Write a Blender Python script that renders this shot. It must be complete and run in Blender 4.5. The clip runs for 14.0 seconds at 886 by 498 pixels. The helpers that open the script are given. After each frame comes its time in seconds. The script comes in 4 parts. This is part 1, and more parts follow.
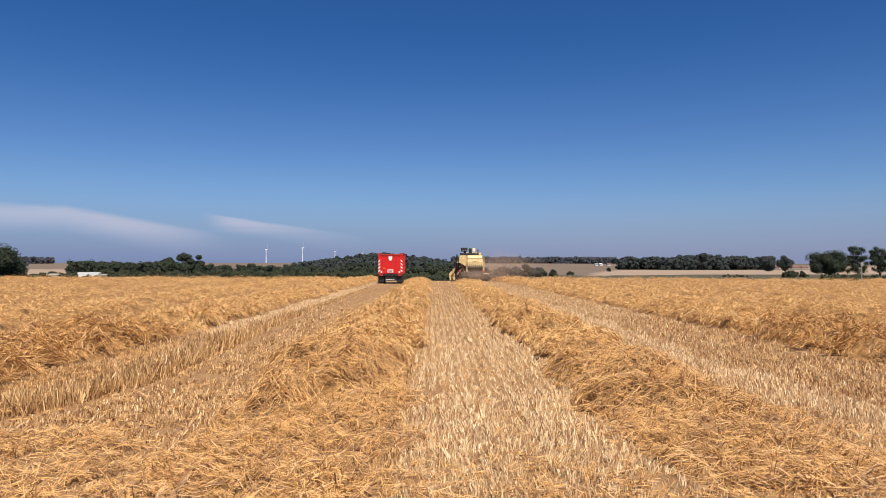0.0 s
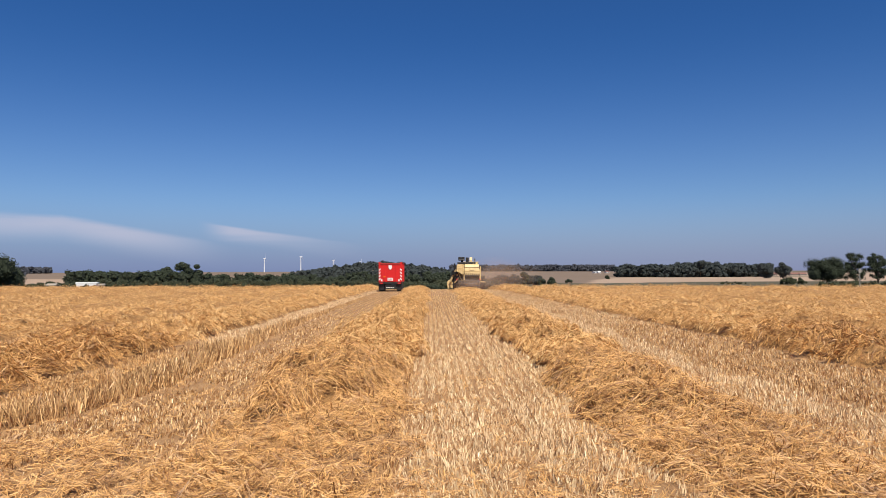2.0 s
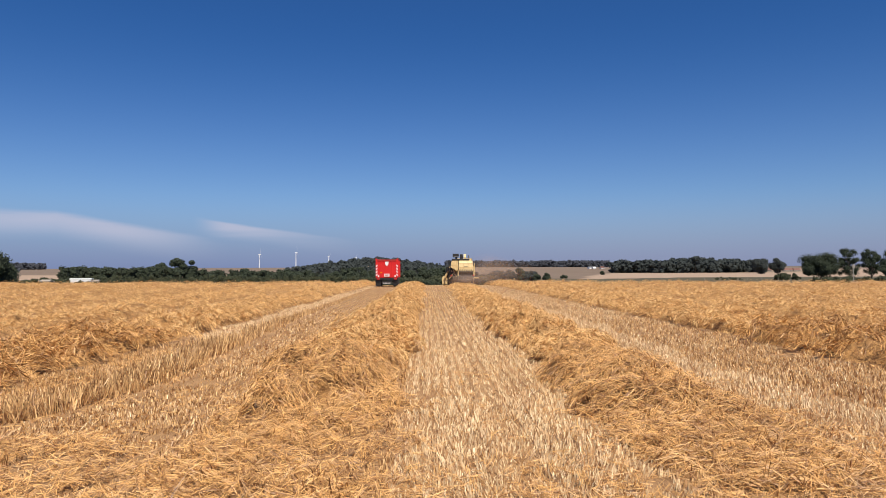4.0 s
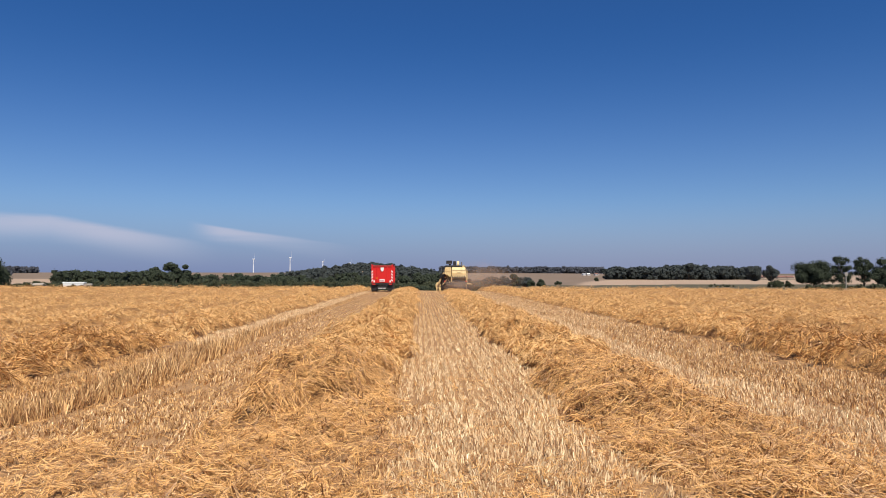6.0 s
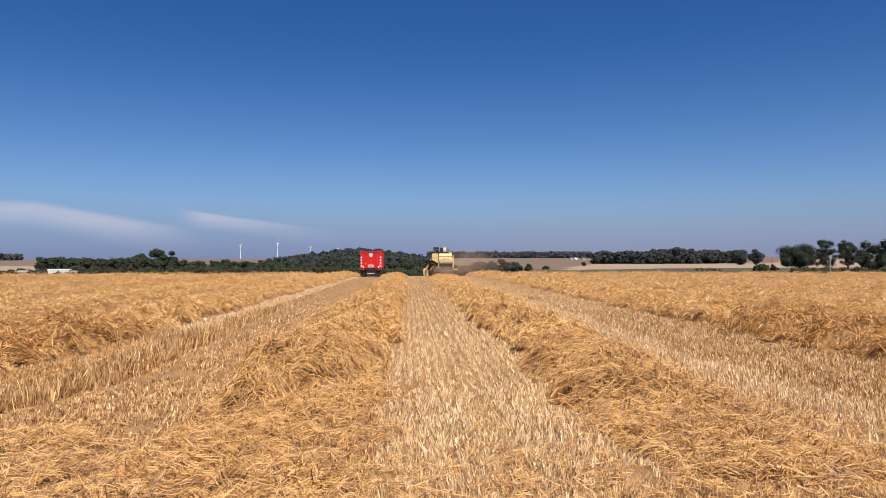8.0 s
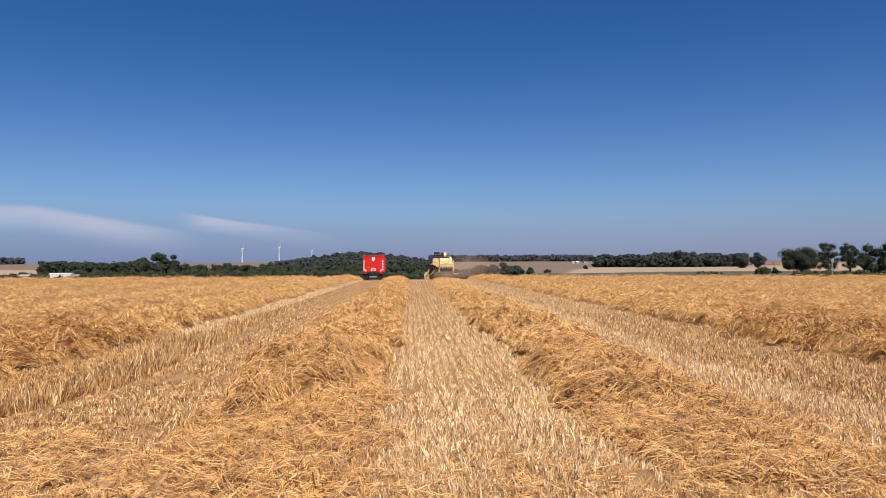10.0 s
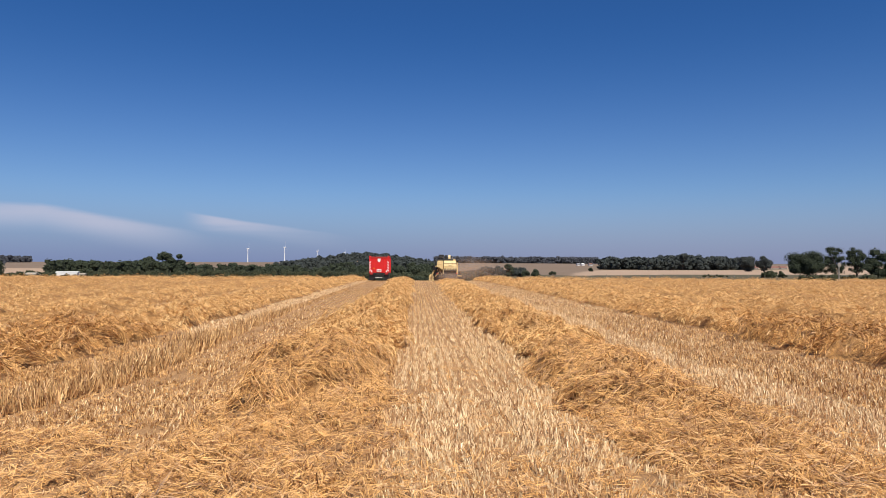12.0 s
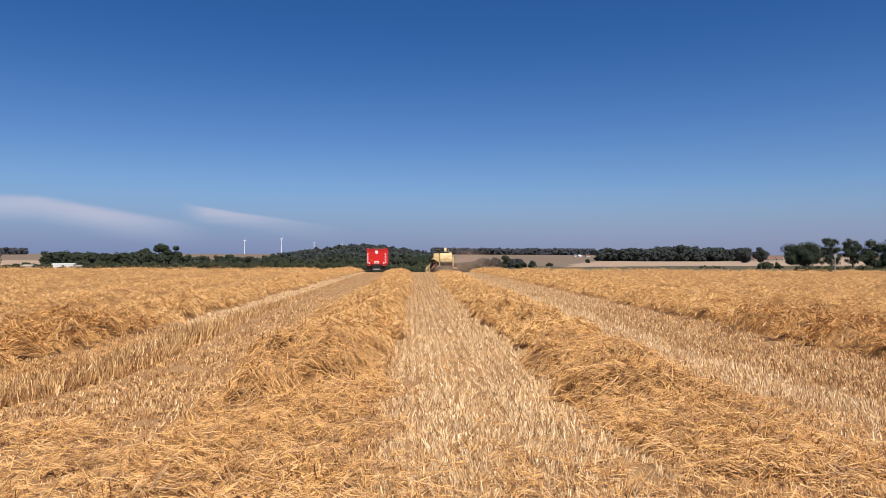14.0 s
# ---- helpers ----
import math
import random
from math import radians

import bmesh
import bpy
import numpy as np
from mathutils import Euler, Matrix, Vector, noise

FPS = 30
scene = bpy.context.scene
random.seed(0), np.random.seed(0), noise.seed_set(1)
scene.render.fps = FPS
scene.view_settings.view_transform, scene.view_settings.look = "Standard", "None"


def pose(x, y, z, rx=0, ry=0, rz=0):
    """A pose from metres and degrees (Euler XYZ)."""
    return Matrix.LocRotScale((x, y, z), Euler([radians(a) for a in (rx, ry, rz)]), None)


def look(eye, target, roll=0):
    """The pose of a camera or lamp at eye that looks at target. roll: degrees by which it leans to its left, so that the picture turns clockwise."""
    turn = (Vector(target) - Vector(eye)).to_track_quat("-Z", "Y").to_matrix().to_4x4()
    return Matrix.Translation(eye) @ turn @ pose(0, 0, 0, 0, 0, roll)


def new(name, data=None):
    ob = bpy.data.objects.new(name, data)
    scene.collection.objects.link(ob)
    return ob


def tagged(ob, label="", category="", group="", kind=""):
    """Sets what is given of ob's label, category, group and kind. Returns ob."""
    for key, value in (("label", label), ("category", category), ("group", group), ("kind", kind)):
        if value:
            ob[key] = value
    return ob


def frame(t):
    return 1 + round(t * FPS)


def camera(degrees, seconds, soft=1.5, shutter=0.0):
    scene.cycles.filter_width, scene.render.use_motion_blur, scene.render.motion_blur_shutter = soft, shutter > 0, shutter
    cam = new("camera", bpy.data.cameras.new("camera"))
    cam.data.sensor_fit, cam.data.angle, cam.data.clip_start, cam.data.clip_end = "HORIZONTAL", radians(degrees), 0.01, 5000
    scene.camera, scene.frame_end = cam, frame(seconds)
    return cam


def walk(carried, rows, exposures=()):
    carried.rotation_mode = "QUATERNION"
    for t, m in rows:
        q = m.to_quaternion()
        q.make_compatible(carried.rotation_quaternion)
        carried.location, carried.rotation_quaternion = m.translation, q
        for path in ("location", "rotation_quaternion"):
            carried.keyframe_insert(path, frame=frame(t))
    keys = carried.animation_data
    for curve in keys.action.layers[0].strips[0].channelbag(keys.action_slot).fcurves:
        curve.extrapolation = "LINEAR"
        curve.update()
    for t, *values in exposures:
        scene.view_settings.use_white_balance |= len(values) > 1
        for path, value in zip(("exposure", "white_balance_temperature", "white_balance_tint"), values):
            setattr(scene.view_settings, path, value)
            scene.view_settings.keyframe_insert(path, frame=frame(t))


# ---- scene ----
cam = camera(62.6, 14.0, soft=0.9)
EYE = 1.7
# seconds, yaw, pitch, roll of a phone held by someone who stands still
TURNS = [
    (0.0, -0.840, 1.420, 0.000), (0.5, -0.644, 2.021, 0.129), (1.0, -0.882, 2.477, 0.216), (1.5, -0.955, 2.189, 0.274),
    (2.0, -0.965, 2.071, 0.239), (2.5, -1.209, 1.936, 0.364), (3.0, -1.316, 1.679, 0.354), (5.5, -1.484, 2.057, 0.020),
    (6.0, -1.779, 2.185, -0.030), (6.5, -1.671, 2.227, 0.160), (7.0, -2.267, 2.319, 0.227), (7.5, -2.580, 1.879, 0.291),
    (8.0, -2.724, 1.020, 0.254), (8.5, -2.695, 1.648, 0.396), (11.0, -2.431, 1.108, 0.141), (11.5, -2.381, 1.338, -0.047),
    (12.0, -2.200, 1.395, -0.118), (12.5, -2.278, 0.765, -0.393), (13.0, -2.133, 1.336, 0.027), (13.5, -2.399, 1.061, 0.091),
    (14.0, -2.432, 0.731, -0.052)]
walk(cam, [(t, pose(0, 0, EYE, 90 + p, r, a)) for t, a, p, r in TURNS], exposures=[(0, 0.26), (14, 0.26)])

# ---- sky and sun ----
SUN_HEIGHT, SUN_BEARING = 57, 163      # degrees above the ground; clockwise from the rows' direction
world = bpy.data.worlds.new("sky")
scene.world = world
world.use_nodes = True
wn, wl = world.node_tree.nodes, world.node_tree.links
wn.clear()
sky = wn.new("ShaderNodeTexSky")
sky.sky_type, sky.sun_disc = "NISHITA", False
sky.sun_elevation, sky.sun_rotation = radians(SUN_HEIGHT), radians(SUN_BEARING)
sky.air_density, sky.dust_density, sky.ozone_density, sky.altitude = 1.0, 0.6, 3.0, 50
tone = wn.new("ShaderNodeHueSaturation")
tone.inputs["Saturation"].default_value = 1.0
wl.new(sky.outputs[0], tone.inputs["Color"])
# thin high cloud low over the horizon
way = wn.new("ShaderNodeTexCoord")
split = wn.new("ShaderNodeSeparateXYZ")
wl.new(way.outputs["Generated"], split.inputs[0])


def wmath(op, a, b=None, c=None):
    n = wn.new("ShaderNodeMath")
    n.operation = op
    for k, v in enumerate((a, b, c)):
        if v is None:
            continue
        if isinstance(v, (int, float)):
            n.inputs[k].default_value = v
        else:
            wl.new(v, n.inputs[k])
    return n.outputs[0]


def wstep(v, lo, hi):
    n = wn.new("ShaderNodeMapRange")
    n.interpolation_type = "SMOOTHSTEP"
    wl.new(v, n.inputs[0])
    n.inputs[1].default_value, n.inputs[2].default_value = lo, hi
    return n.outputs[0]


# clear dry air: the blue deepens quickly above the horizon
depth = wn.new("ShaderNodeMixRGB")
depth.inputs[1].default_value, depth.inputs[2].default_value = (0.70, 0.82, 1.10, 1), (0.20, 0.47, 0.85, 1)
wl.new(wstep(split.outputs["Z"], -0.05, 0.34), depth.inputs[0])
deep = wn.new("ShaderNodeMixRGB")
deep.blend_type = "MULTIPLY"
deep.inputs[0].default_value = 1.0
wl.new(tone.outputs[0], deep.inputs[1])
wl.new(depth.outputs[0], deep.inputs[2])
stretch = wn.new("ShaderNodeMapping")
stretch.inputs["Scale"].default_value = (2.2, 2.2, 26.0)
stretch.inputs["Rotation"].default_value = (0.0, radians(-3), 0.0)
stretch.inputs["Location"].default_value = (0.35, 0.0, 0.2)
wl.new(way.outputs["Generated"], stretch.inputs[0])
wisp = wn.new("ShaderNodeTexNoise")
wisp.inputs["Scale"].default_value, wisp.inputs["Detail"].default_value = 1.6, 6
wl.new(stretch.outputs[0], wisp.inputs["Vector"])
rise, east = split.outputs["Z"], split.outputs["X"]
bank_top = wmath("MINIMUM", 0.0765, wmath("MULTIPLY_ADD", east, -0.20, -0.013))        # the bank's upper edge sinks towards the east
edge = wmath("SUBTRACT", bank_top, rise)
ragged = wmath("MULTIPLY_ADD", wisp.outputs["Fac"], 0.018, -0.009)
bank = wstep(wmath("ADD", edge, ragged), -0.002, 0.007)
bank = wmath("MULTIPLY", bank, wmath("SUBTRACT", 1.0, wstep(wmath("ADD", edge, ragged), 0.008, 0.040)))
bank = wmath("MULTIPLY", bank, wmath("SUBTRACT", 1.0, wstep(east, -0.41, -0.25)))
streak = wmath("SUBTRACT", rise, wmath("MULTIPLY_ADD", east, -0.145, 0.0273))
streak = wmath("ADD", streak, wmath("MULTIPLY_ADD", wisp.outputs["Fac"], 0.016, -0.008))
thin = wmath("MULTIPLY", wstep(streak, -0.024, -0.001), wmath("SUBTRACT", 1.0, wstep(streak, -0.001, 0.003)))
thin = wmath("MULTIPLY", thin, wmath("MULTIPLY", wstep(east, -0.305, -0.26), wmath("SUBTRACT", 1.0, wstep(east, -0.27, -0.07))))
veil = wmath("MULTIPLY", wmath("MAXIMUM", wmath("MULTIPLY", bank, wmath("MULTIPLY_ADD", wisp.outputs["Fac"], 1.4, 0.15)), wmath("MULTIPLY", thin, wmath("MULTIPLY_ADD", wisp.outputs["Fac"], 1.4, 0.0))), 0.85)
haze = wmath("MULTIPLY", wmath("SUBTRACT", 1.0, wstep(rise, 0.0, 0.11)), 0.7)
hazed = wn.new("ShaderNodeMixRGB")
air = wn.new("ShaderNodeMixRGB")      # bluer haze to the west, dustier to the east
air.inputs[1].default_value, air.inputs[2].default_value = (1.62, 2.16, 4.75, 1), (2.35, 2.62, 4.85, 1)
wl.new(wstep(east, -0.35, 0.35), air.inputs[0])
wl.new(air.outputs[0], hazed.inputs[2])
wl.new(haze, hazed.inputs[0])
wl.new(deep.outputs[0], hazed.inputs[1])
clouded = wn.new("ShaderNodeMixRGB")
clouded.inputs[2].default_value = (5.5, 5.6, 7.0, 1)
wl.new(veil, clouded.inputs[0])
wl.new(hazed.outputs[0], clouded.inputs[1])
glow = wn.new("ShaderNodeBackground")
glow.inputs["Strength"].default_value = 0.079
wl.new(clouded.outputs[0], glow.inputs["Color"])
wl.new(glow.outputs[0], wn.new("ShaderNodeOutputWorld").inputs["Surface"])
sun = new("sun", bpy.data.lights.new("sun", "SUN"))
sun.data.energy, sun.data.angle, sun.data.color = 4.85, radians(0.5), (1.0, 0.92, 0.805)
sb, sh = radians(SUN_BEARING), radians(SUN_HEIGHT)
sun.matrix_world = look((math.sin(sb) * math.cos(sh) * 50, math.cos(sb) * math.cos(sh) * 50, math.sin(sh) * 50), (0, 0, 0))


# ---- materials ----
def material(name, dark, light, scale=8.0, rough=0.85, bump=0.0, metal=0.0, stretch=(1, 1, 1), island=0.0, fine=6.0,
             see=0.0, spread=0.5, per_object=0.0):
    """Two colours mixed by noise at two scales; island: how far single pieces differ; see: light that passes through thin blades."""
    m = bpy.data.materials.new(name)
    m.use_nodes = True
    n, l = m.node_tree.nodes, m.node_tree.links
    b = n["Principled BSDF"]
    at = n.new("ShaderNodeTexCoord")
    mp = n.new("ShaderNodeMapping")
    mp.inputs["Scale"].default_value = stretch
    l.new(at.outputs["Object"], mp.inputs[0])
    big, small = n.new("ShaderNodeTexNoise"), n.new("ShaderNodeTexNoise")
    for node, s, d in ((big, scale, 3), (small, scale * fine, 4)):
        node.inputs["Scale"].default_value, node.inputs["Detail"].default_value = s, d
        l.new(mp.outputs[0], node.inputs["Vector"])
    mix = n.new("ShaderNodeMath")
    mix.operation = "MULTIPLY_ADD"
    l.new(small.outputs["Fac"], mix.inputs[0])
    mix.inputs[1].default_value = 0.6
    half = n.new("ShaderNodeMath")
    half.operation = "MULTIPLY"
    l.new(big.outputs["Fac"], half.inputs[0])
    half.inputs[1].default_value = 0.4
    l.new(half.outputs[0], mix.inputs[2])
    fac = mix.outputs[0]
    for amount, kind, out in ((island, "ShaderNodeNewGeometry", "Random Per Island"), (per_object, "ShaderNodeObjectInfo", "Random")):
        if amount:
            g = n.new(kind)
            a = n.new("ShaderNodeMix")
            a.inputs[0].default_value = amount
            l.new(fac, a.inputs[2])
            l.new(g.outputs[out], a.inputs[3])
            fac = a.outputs[0]
    ramp = n.new("ShaderNodeMapRange")
    l.new(fac, ramp.inputs[0])
    ramp.inputs[1].default_value, ramp.inputs[2].default_value = 0.5 - spread / 2, 0.5 + spread / 2
    col = n.new("ShaderNodeMixRGB")
    l.new(ramp.outputs[0], col.inputs[0])
    col.inputs[1].default_value, col.inputs[2].default_value = (*dark, 1), (*light, 1)
    l.new(col.outputs[0], b.inputs["Base Color"])
    b.inputs["Roughness"].default_value, b.inputs["Metallic"].default_value = rough, metal
    if bump:
        bp = n.new("ShaderNodeBump")
        bp.inputs["Strength"].default_value, bp.inputs["Distance"].default_value = 0.8, bump
        l.new(fac, bp.inputs["Height"])
        l.new(bp.outputs[0], b.inputs["Normal"])
    if see:
        thin = n.new("ShaderNodeBsdfTranslucent")
        l.new(col.outputs[0], thin.inputs["Color"])
        both = n.new("ShaderNodeMixShader")
        both.inputs[0].default_value = see
        l.new(b.outputs[0], both.inputs[1])
        l.new(thin.outputs[0], both.inputs[2])
        l.new(both.outputs[0], n["Material Output"].inputs["Surface"])
    return m


STRAW = material("straw", (0.22, 0.090, 0.023), (0.89, 0.512, 0.178), 2.6, 0.45, island=0.28, fine=4, see=0.05, spread=0.31)
# light on the farther swaths is put into this paler copy of the straw
LIT_STRAW = material("lit_straw", (0.50, 0.265, 0.088), (0.93, 0.610, 0.255), 1.6, 0.5, island=0.2, fine=3, see=0.05, spread=0.26)
# packed core coloured darker than the straw, deepening the shade in the gaps
SHADED_MAT = material("shaded_straw_mat", (0.110, 0.050, 0.015), (0.64, 0.340, 0.112), 6.0, 0.9, bump=0.05, fine=12, spread=0.30)
STUBBLE = material("stubble", (0.25, 0.114, 0.040), (0.89, 0.580, 0.262), 2.4, 0.5, island=0.4, fine=5, see=0.05, spread=0.40)
BLEACHED = material("bleached_stubble", (0.56, 0.320, 0.145), (0.99, 0.80, 0.485), 2.4, 0.45, island=0.4, fine=5, see=0.05, spread=0.45)
CHAFF = material("chaff_ground", (0.15, 0.070, 0.026), (0.54, 0.315, 0.135), 2.0, 0.95, bump=0.04, fine=14, spread=0.4, stretch=(2.5, 0.25, 1))
PALE_FIELD = material("pale_field", (0.31, 0.215, 0.145), (0.42, 0.30, 0.20), 0.02, 0.95, fine=8)
BROWN_FIELD = material("brown_field", (0.15, 0.105, 0.068), (0.215, 0.152, 0.098), 0.02, 0.95, fine=8)
MEADOW = material("meadow", (0.056, 0.048, 0.020), (0.100, 0.082, 0.036), 0.03, 0.95, fine=9)
LEAF = material("foliage", (0.024, 0.033, 0.018), (0.040, 0.052, 0.026), 0.12, 0.95, island=0.15, fine=5, see=0.15)
LEAF_LIGHT = material("light_foliage", (0.034, 0.043, 0.019), (0.068, 0.074, 0.034), 0.10, 0.9, island=0.2, fine=5, see=0.15)
# distance haze is mixed into these two bluer, flatter leaf colours
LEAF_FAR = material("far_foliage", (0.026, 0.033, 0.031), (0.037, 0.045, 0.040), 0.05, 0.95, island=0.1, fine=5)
LEAF_HAZE_TINT = material("haze_tinted_foliage", (0.046, 0.049, 0.060), (0.056, 0.060, 0.071), 0.03, 0.9, island=0.1, fine=5)
BARK = material("bark", (0.06, 0.045, 0.03), (0.14, 0.11, 0.08), 3, 0.9, bump=0.03, stretch=(3, 3, 0.5))
RED = material("red_paint", (0.53, 0.010, 0.008), (0.64, 0.016, 0.012), 1.5, 0.45, fine=20)
DARK_RED = material("dusty_red_paint", (0.33, 0.012, 0.010), (0.46, 0.03, 0.02), 2.0, 0.6, fine=14)
WHITE = material("white_paint", (0.72, 0.71, 0.68), (0.82, 0.81, 0.79), 2, 0.5, fine=12)
REFLECT_RED = material("red_reflector", (0.55, 0.02, 0.02), (0.62, 0.03, 0.02), 5, 0.3)
AMBER = material("amber_lens", (0.7, 0.22, 0.01), (0.8, 0.28, 0.02), 8, 0.25)
BLACK = material("black_steel", (0.007, 0.007, 0.007), (0.020, 0.019, 0.018), 4, 0.6, fine=10)
RUBBER = material("dusty_rubber", (0.016, 0.015, 0.014), (0.06, 0.05, 0.04), 5, 0.9, bump=0.005, fine=10)
STEEL = material("worn_steel", (0.20, 0.19, 0.18), (0.34, 0.32, 0.30), 6, 0.45, metal=0.7, fine=10)
YELLOW = material("faded_yellow_paint", (0.50, 0.34, 0.13), (0.84, 0.66, 0.34), 1.3, 0.5, fine=8, spread=0.4)
DUSTY_YELLOW = material("dusty_yellow_paint", (0.44, 0.30, 0.14), (0.60, 0.43, 0.20), 2.5, 0.7, fine=10)
CONCRETE = material("pale_render", (0.55, 0.53, 0.50), (0.68, 0.66, 0.62), 0.6, 0.85, fine=12)
ROOF_GREY = material("grey_sheet_roof", (0.22, 0.22, 0.23), (0.30, 0.30, 0.31), 1, 0.7, stretch=(4, 1, 1))
ROOF_TILE = material("red_tile_roof", (0.17, 0.085, 0.065), (0.24, 0.12, 0.09), 1, 0.8, stretch=(6, 1, 1))
DARK_GLASS = material("dark_window", (0.02, 0.025, 0.03), (0.04, 0.045, 0.05), 2, 0.1)
WOOD = material("weathered_wood", (0.26, 0.23, 0.19), (0.40, 0.36, 0.30), 4, 0.9, stretch=(4, 4, 0.4))
MAST = material("white_tower", (0.74, 0.75, 0.77), (0.80, 0.81, 0.82), 0.05, 0.5)

# dust: thin veils, each all but clear and fading to nothing at its rim
DUST = bpy.data.materials.new("harvest_dust")
DUST.use_nodes = True
dn, dl = DUST.node_tree.nodes, DUST.node_tree.links
dn["Principled BSDF"].inputs["Base Color"].default_value = (0.40, 0.28, 0.21, 1)
dn["Principled BSDF"].inputs["Roughness"].default_value = 1.0
dc = dn.new("ShaderNodeTexCoord")
dm = dn.new("ShaderNodeMapping")
dm.inputs["Location"].default_value, dm.inputs["Scale"].default_value = (-1, 0, -1), (2, 0, 2)
dl.new(dc.outputs["Generated"], dm.inputs[0])
dg = dn.new("ShaderNodeTexGradient")
dg.gradient_type = "SPHERICAL"
dl.new(dm.outputs[0], dg.inputs[0])
dt = dn.new("ShaderNodeTexNoise")
dt.inputs["Scale"].default_value, dt.inputs["Detail"].default_value = 0.8, 4
dl.new(dc.outputs["Object"], dt.inputs["Vector"])
dr = dn.new("ShaderNodeMath")
dr.operation = "MULTIPLY"
dl.new(dt.outputs["Fac"], dr.inputs[0])
dl.new(dg.outputs["Fac"], dr.inputs[1])
ds = dn.new("ShaderNodeMath")
ds.operation = "MULTIPLY"
dl.new(dr.outputs[0], ds.inputs[0])
ds.inputs[1].default_value = 0.42
dl.new(ds.outputs[0], dn["Principled BSDF"].inputs["Alpha"])


# ---- building blocks ----
def mesh_object(name, bm, material_, parent=None, label="", smooth=False):
    me = bpy.data.meshes.new(name)
    bm.normal_update()
    bm.to_mesh(me)
    bm.free()
    for m in material_ if isinstance(material_, (list, tuple)) else (material_,):
        me.materials.append(m)
    if smooth:
        me.polygons.foreach_set("use_smooth", [True] * len(me.polygons))
    ob = new(name, me)
    if parent:
        ob.parent = parent
    if label:
        tagged(ob, label)
    return ob


def part(name, bm, material_, parent, label="", smooth=False):
    return mesh_object(name, bm, material_, parent, label, smooth)


def from_arrays(name, verts, faces, mats, parent=None, indices=None, smooth=False):
    """A mesh from arrays of corners and of faces with equally many corners."""
    me = bpy.data.meshes.new(name)
    verts, faces = np.asarray(verts, np.float32), np.asarray(faces, np.int32)
    n = faces.shape[1]
    me.vertices.add(len(verts))
    me.vertices.foreach_set("co", verts.ravel())
    me.loops.add(faces.size)
    me.loops.foreach_set("vertex_index", faces.ravel())
    me.polygons.add(len(faces))
    me.polygons.foreach_set("loop_start", np.arange(0, faces.size, n, dtype=np.int32))
    for m in mats:
        me.materials.append(m)
    if indices is not None:
        me.polygons.foreach_set("material_index", np.asarray(indices, np.int32))
    me.update(calc_edges=True)
    me.polygons.foreach_set("use_smooth", np.full(len(faces), smooth))
    ob = new(name, me)
    if parent:
        ob.parent = parent
    return ob


def box(x0, x1, y0, y1, z0, z1, bevel=0.0, bm=None):
    own = bm is None
    bm = bmesh.new() if own else bm
    g = bmesh.ops.create_cube(bm, size=1, matrix=Matrix.Translation(((x0 + x1) / 2, (y0 + y1) / 2, (z0 + z1) / 2))
                              @ Matrix.Diagonal((x1 - x0, y1 - y0, z1 - z0, 1)))
    if bevel:
        edges = list({e for v in g["verts"] for e in v.link_edges})
        bmesh.ops.bevel(bm, geom=edges, offset=bevel, segments=2, affect="EDGES", profile=0.6)
    return bm


def rod(a, b, r, bm=None, r2=None, sides=10):
    bm = bm or bmesh.new()
    a, b = Vector(a), Vector(b)
    m = Matrix.Translation((a + b) / 2) @ (b - a).to_track_quat("Z", "Y").to_matrix().to_4x4()
    bmesh.ops.create_cone(bm, cap_ends=True, segments=sides, radius1=r, radius2=r if r2 is None else r2, depth=(b - a).length, matrix=m)
    return bm


def prism(outline, x0, x1, bm=None):
    """A closed outline in y and z, drawn out from x0 to x1."""
    bm = bm or bmesh.new()
    a = [bm.verts.new((x0, y, z)) for y, z in outline]
    b = [bm.verts.new((x1, y, z)) for y, z in outline]
    bm.faces.new(a)
    bm.faces.new(b[::-1])
    for i in range(len(a)):
        j = (i + 1) % len(a)
        bm.faces.new((a[j], a[i], b[i], b[j]))
    bmesh.ops.recalc_face_normals(bm, faces=bm.faces)
    return bm


def lathe(profile, sides=28, bm=None):
    """A profile of (radius, x) turned about the x axis."""
    bm = bm or bmesh.new()
    rings = [[bm.verts.new((x, r * math.cos(2 * math.pi * i / sides), r * math.sin(2 * math.pi * i / sides))) for i in range(sides)]
             for r, x in profile]
    for p, q in zip(rings, rings[1:]):
        for i in range(sides):
            j = (i + 1) % sides
            bm.faces.new((p[i], p[j], q[j], q[i]))
    bmesh.ops.recalc_face_normals(bm, faces=bm.faces)
    return bm


rng = np.random.default_rng(7)


def vnoise(x, y, scale, seed=0):
    """Smooth value noise, 0 to 1, over arrays."""
    x, y = np.asarray(x, float) / scale, np.asarray(y, float) / scale
    i, j = np.floor(x).astype(np.int64), np.floor(y).astype(np.int64)
    fx, fy = x - i, y - j
    fx, fy = fx * fx * (3 - 2 * fx), fy * fy * (3 - 2 * fy)

    def h(a, b):
        k = (a * 374761393 + b * 668265263 + seed * 974634541) & 0xFFFFFFFF
        k = ((k ^ (k >> 13)) * 1274126177) & 0xFFFFFFFF
        return ((k ^ (k >> 16)) & 0xFFFF) / 65535.0
    return (h(i, j) * (1 - fx) + h(i + 1, j) * fx) * (1 - fy) + (h(i, j + 1) * (1 - fx) + h(i + 1, j + 1) * fx) * fy


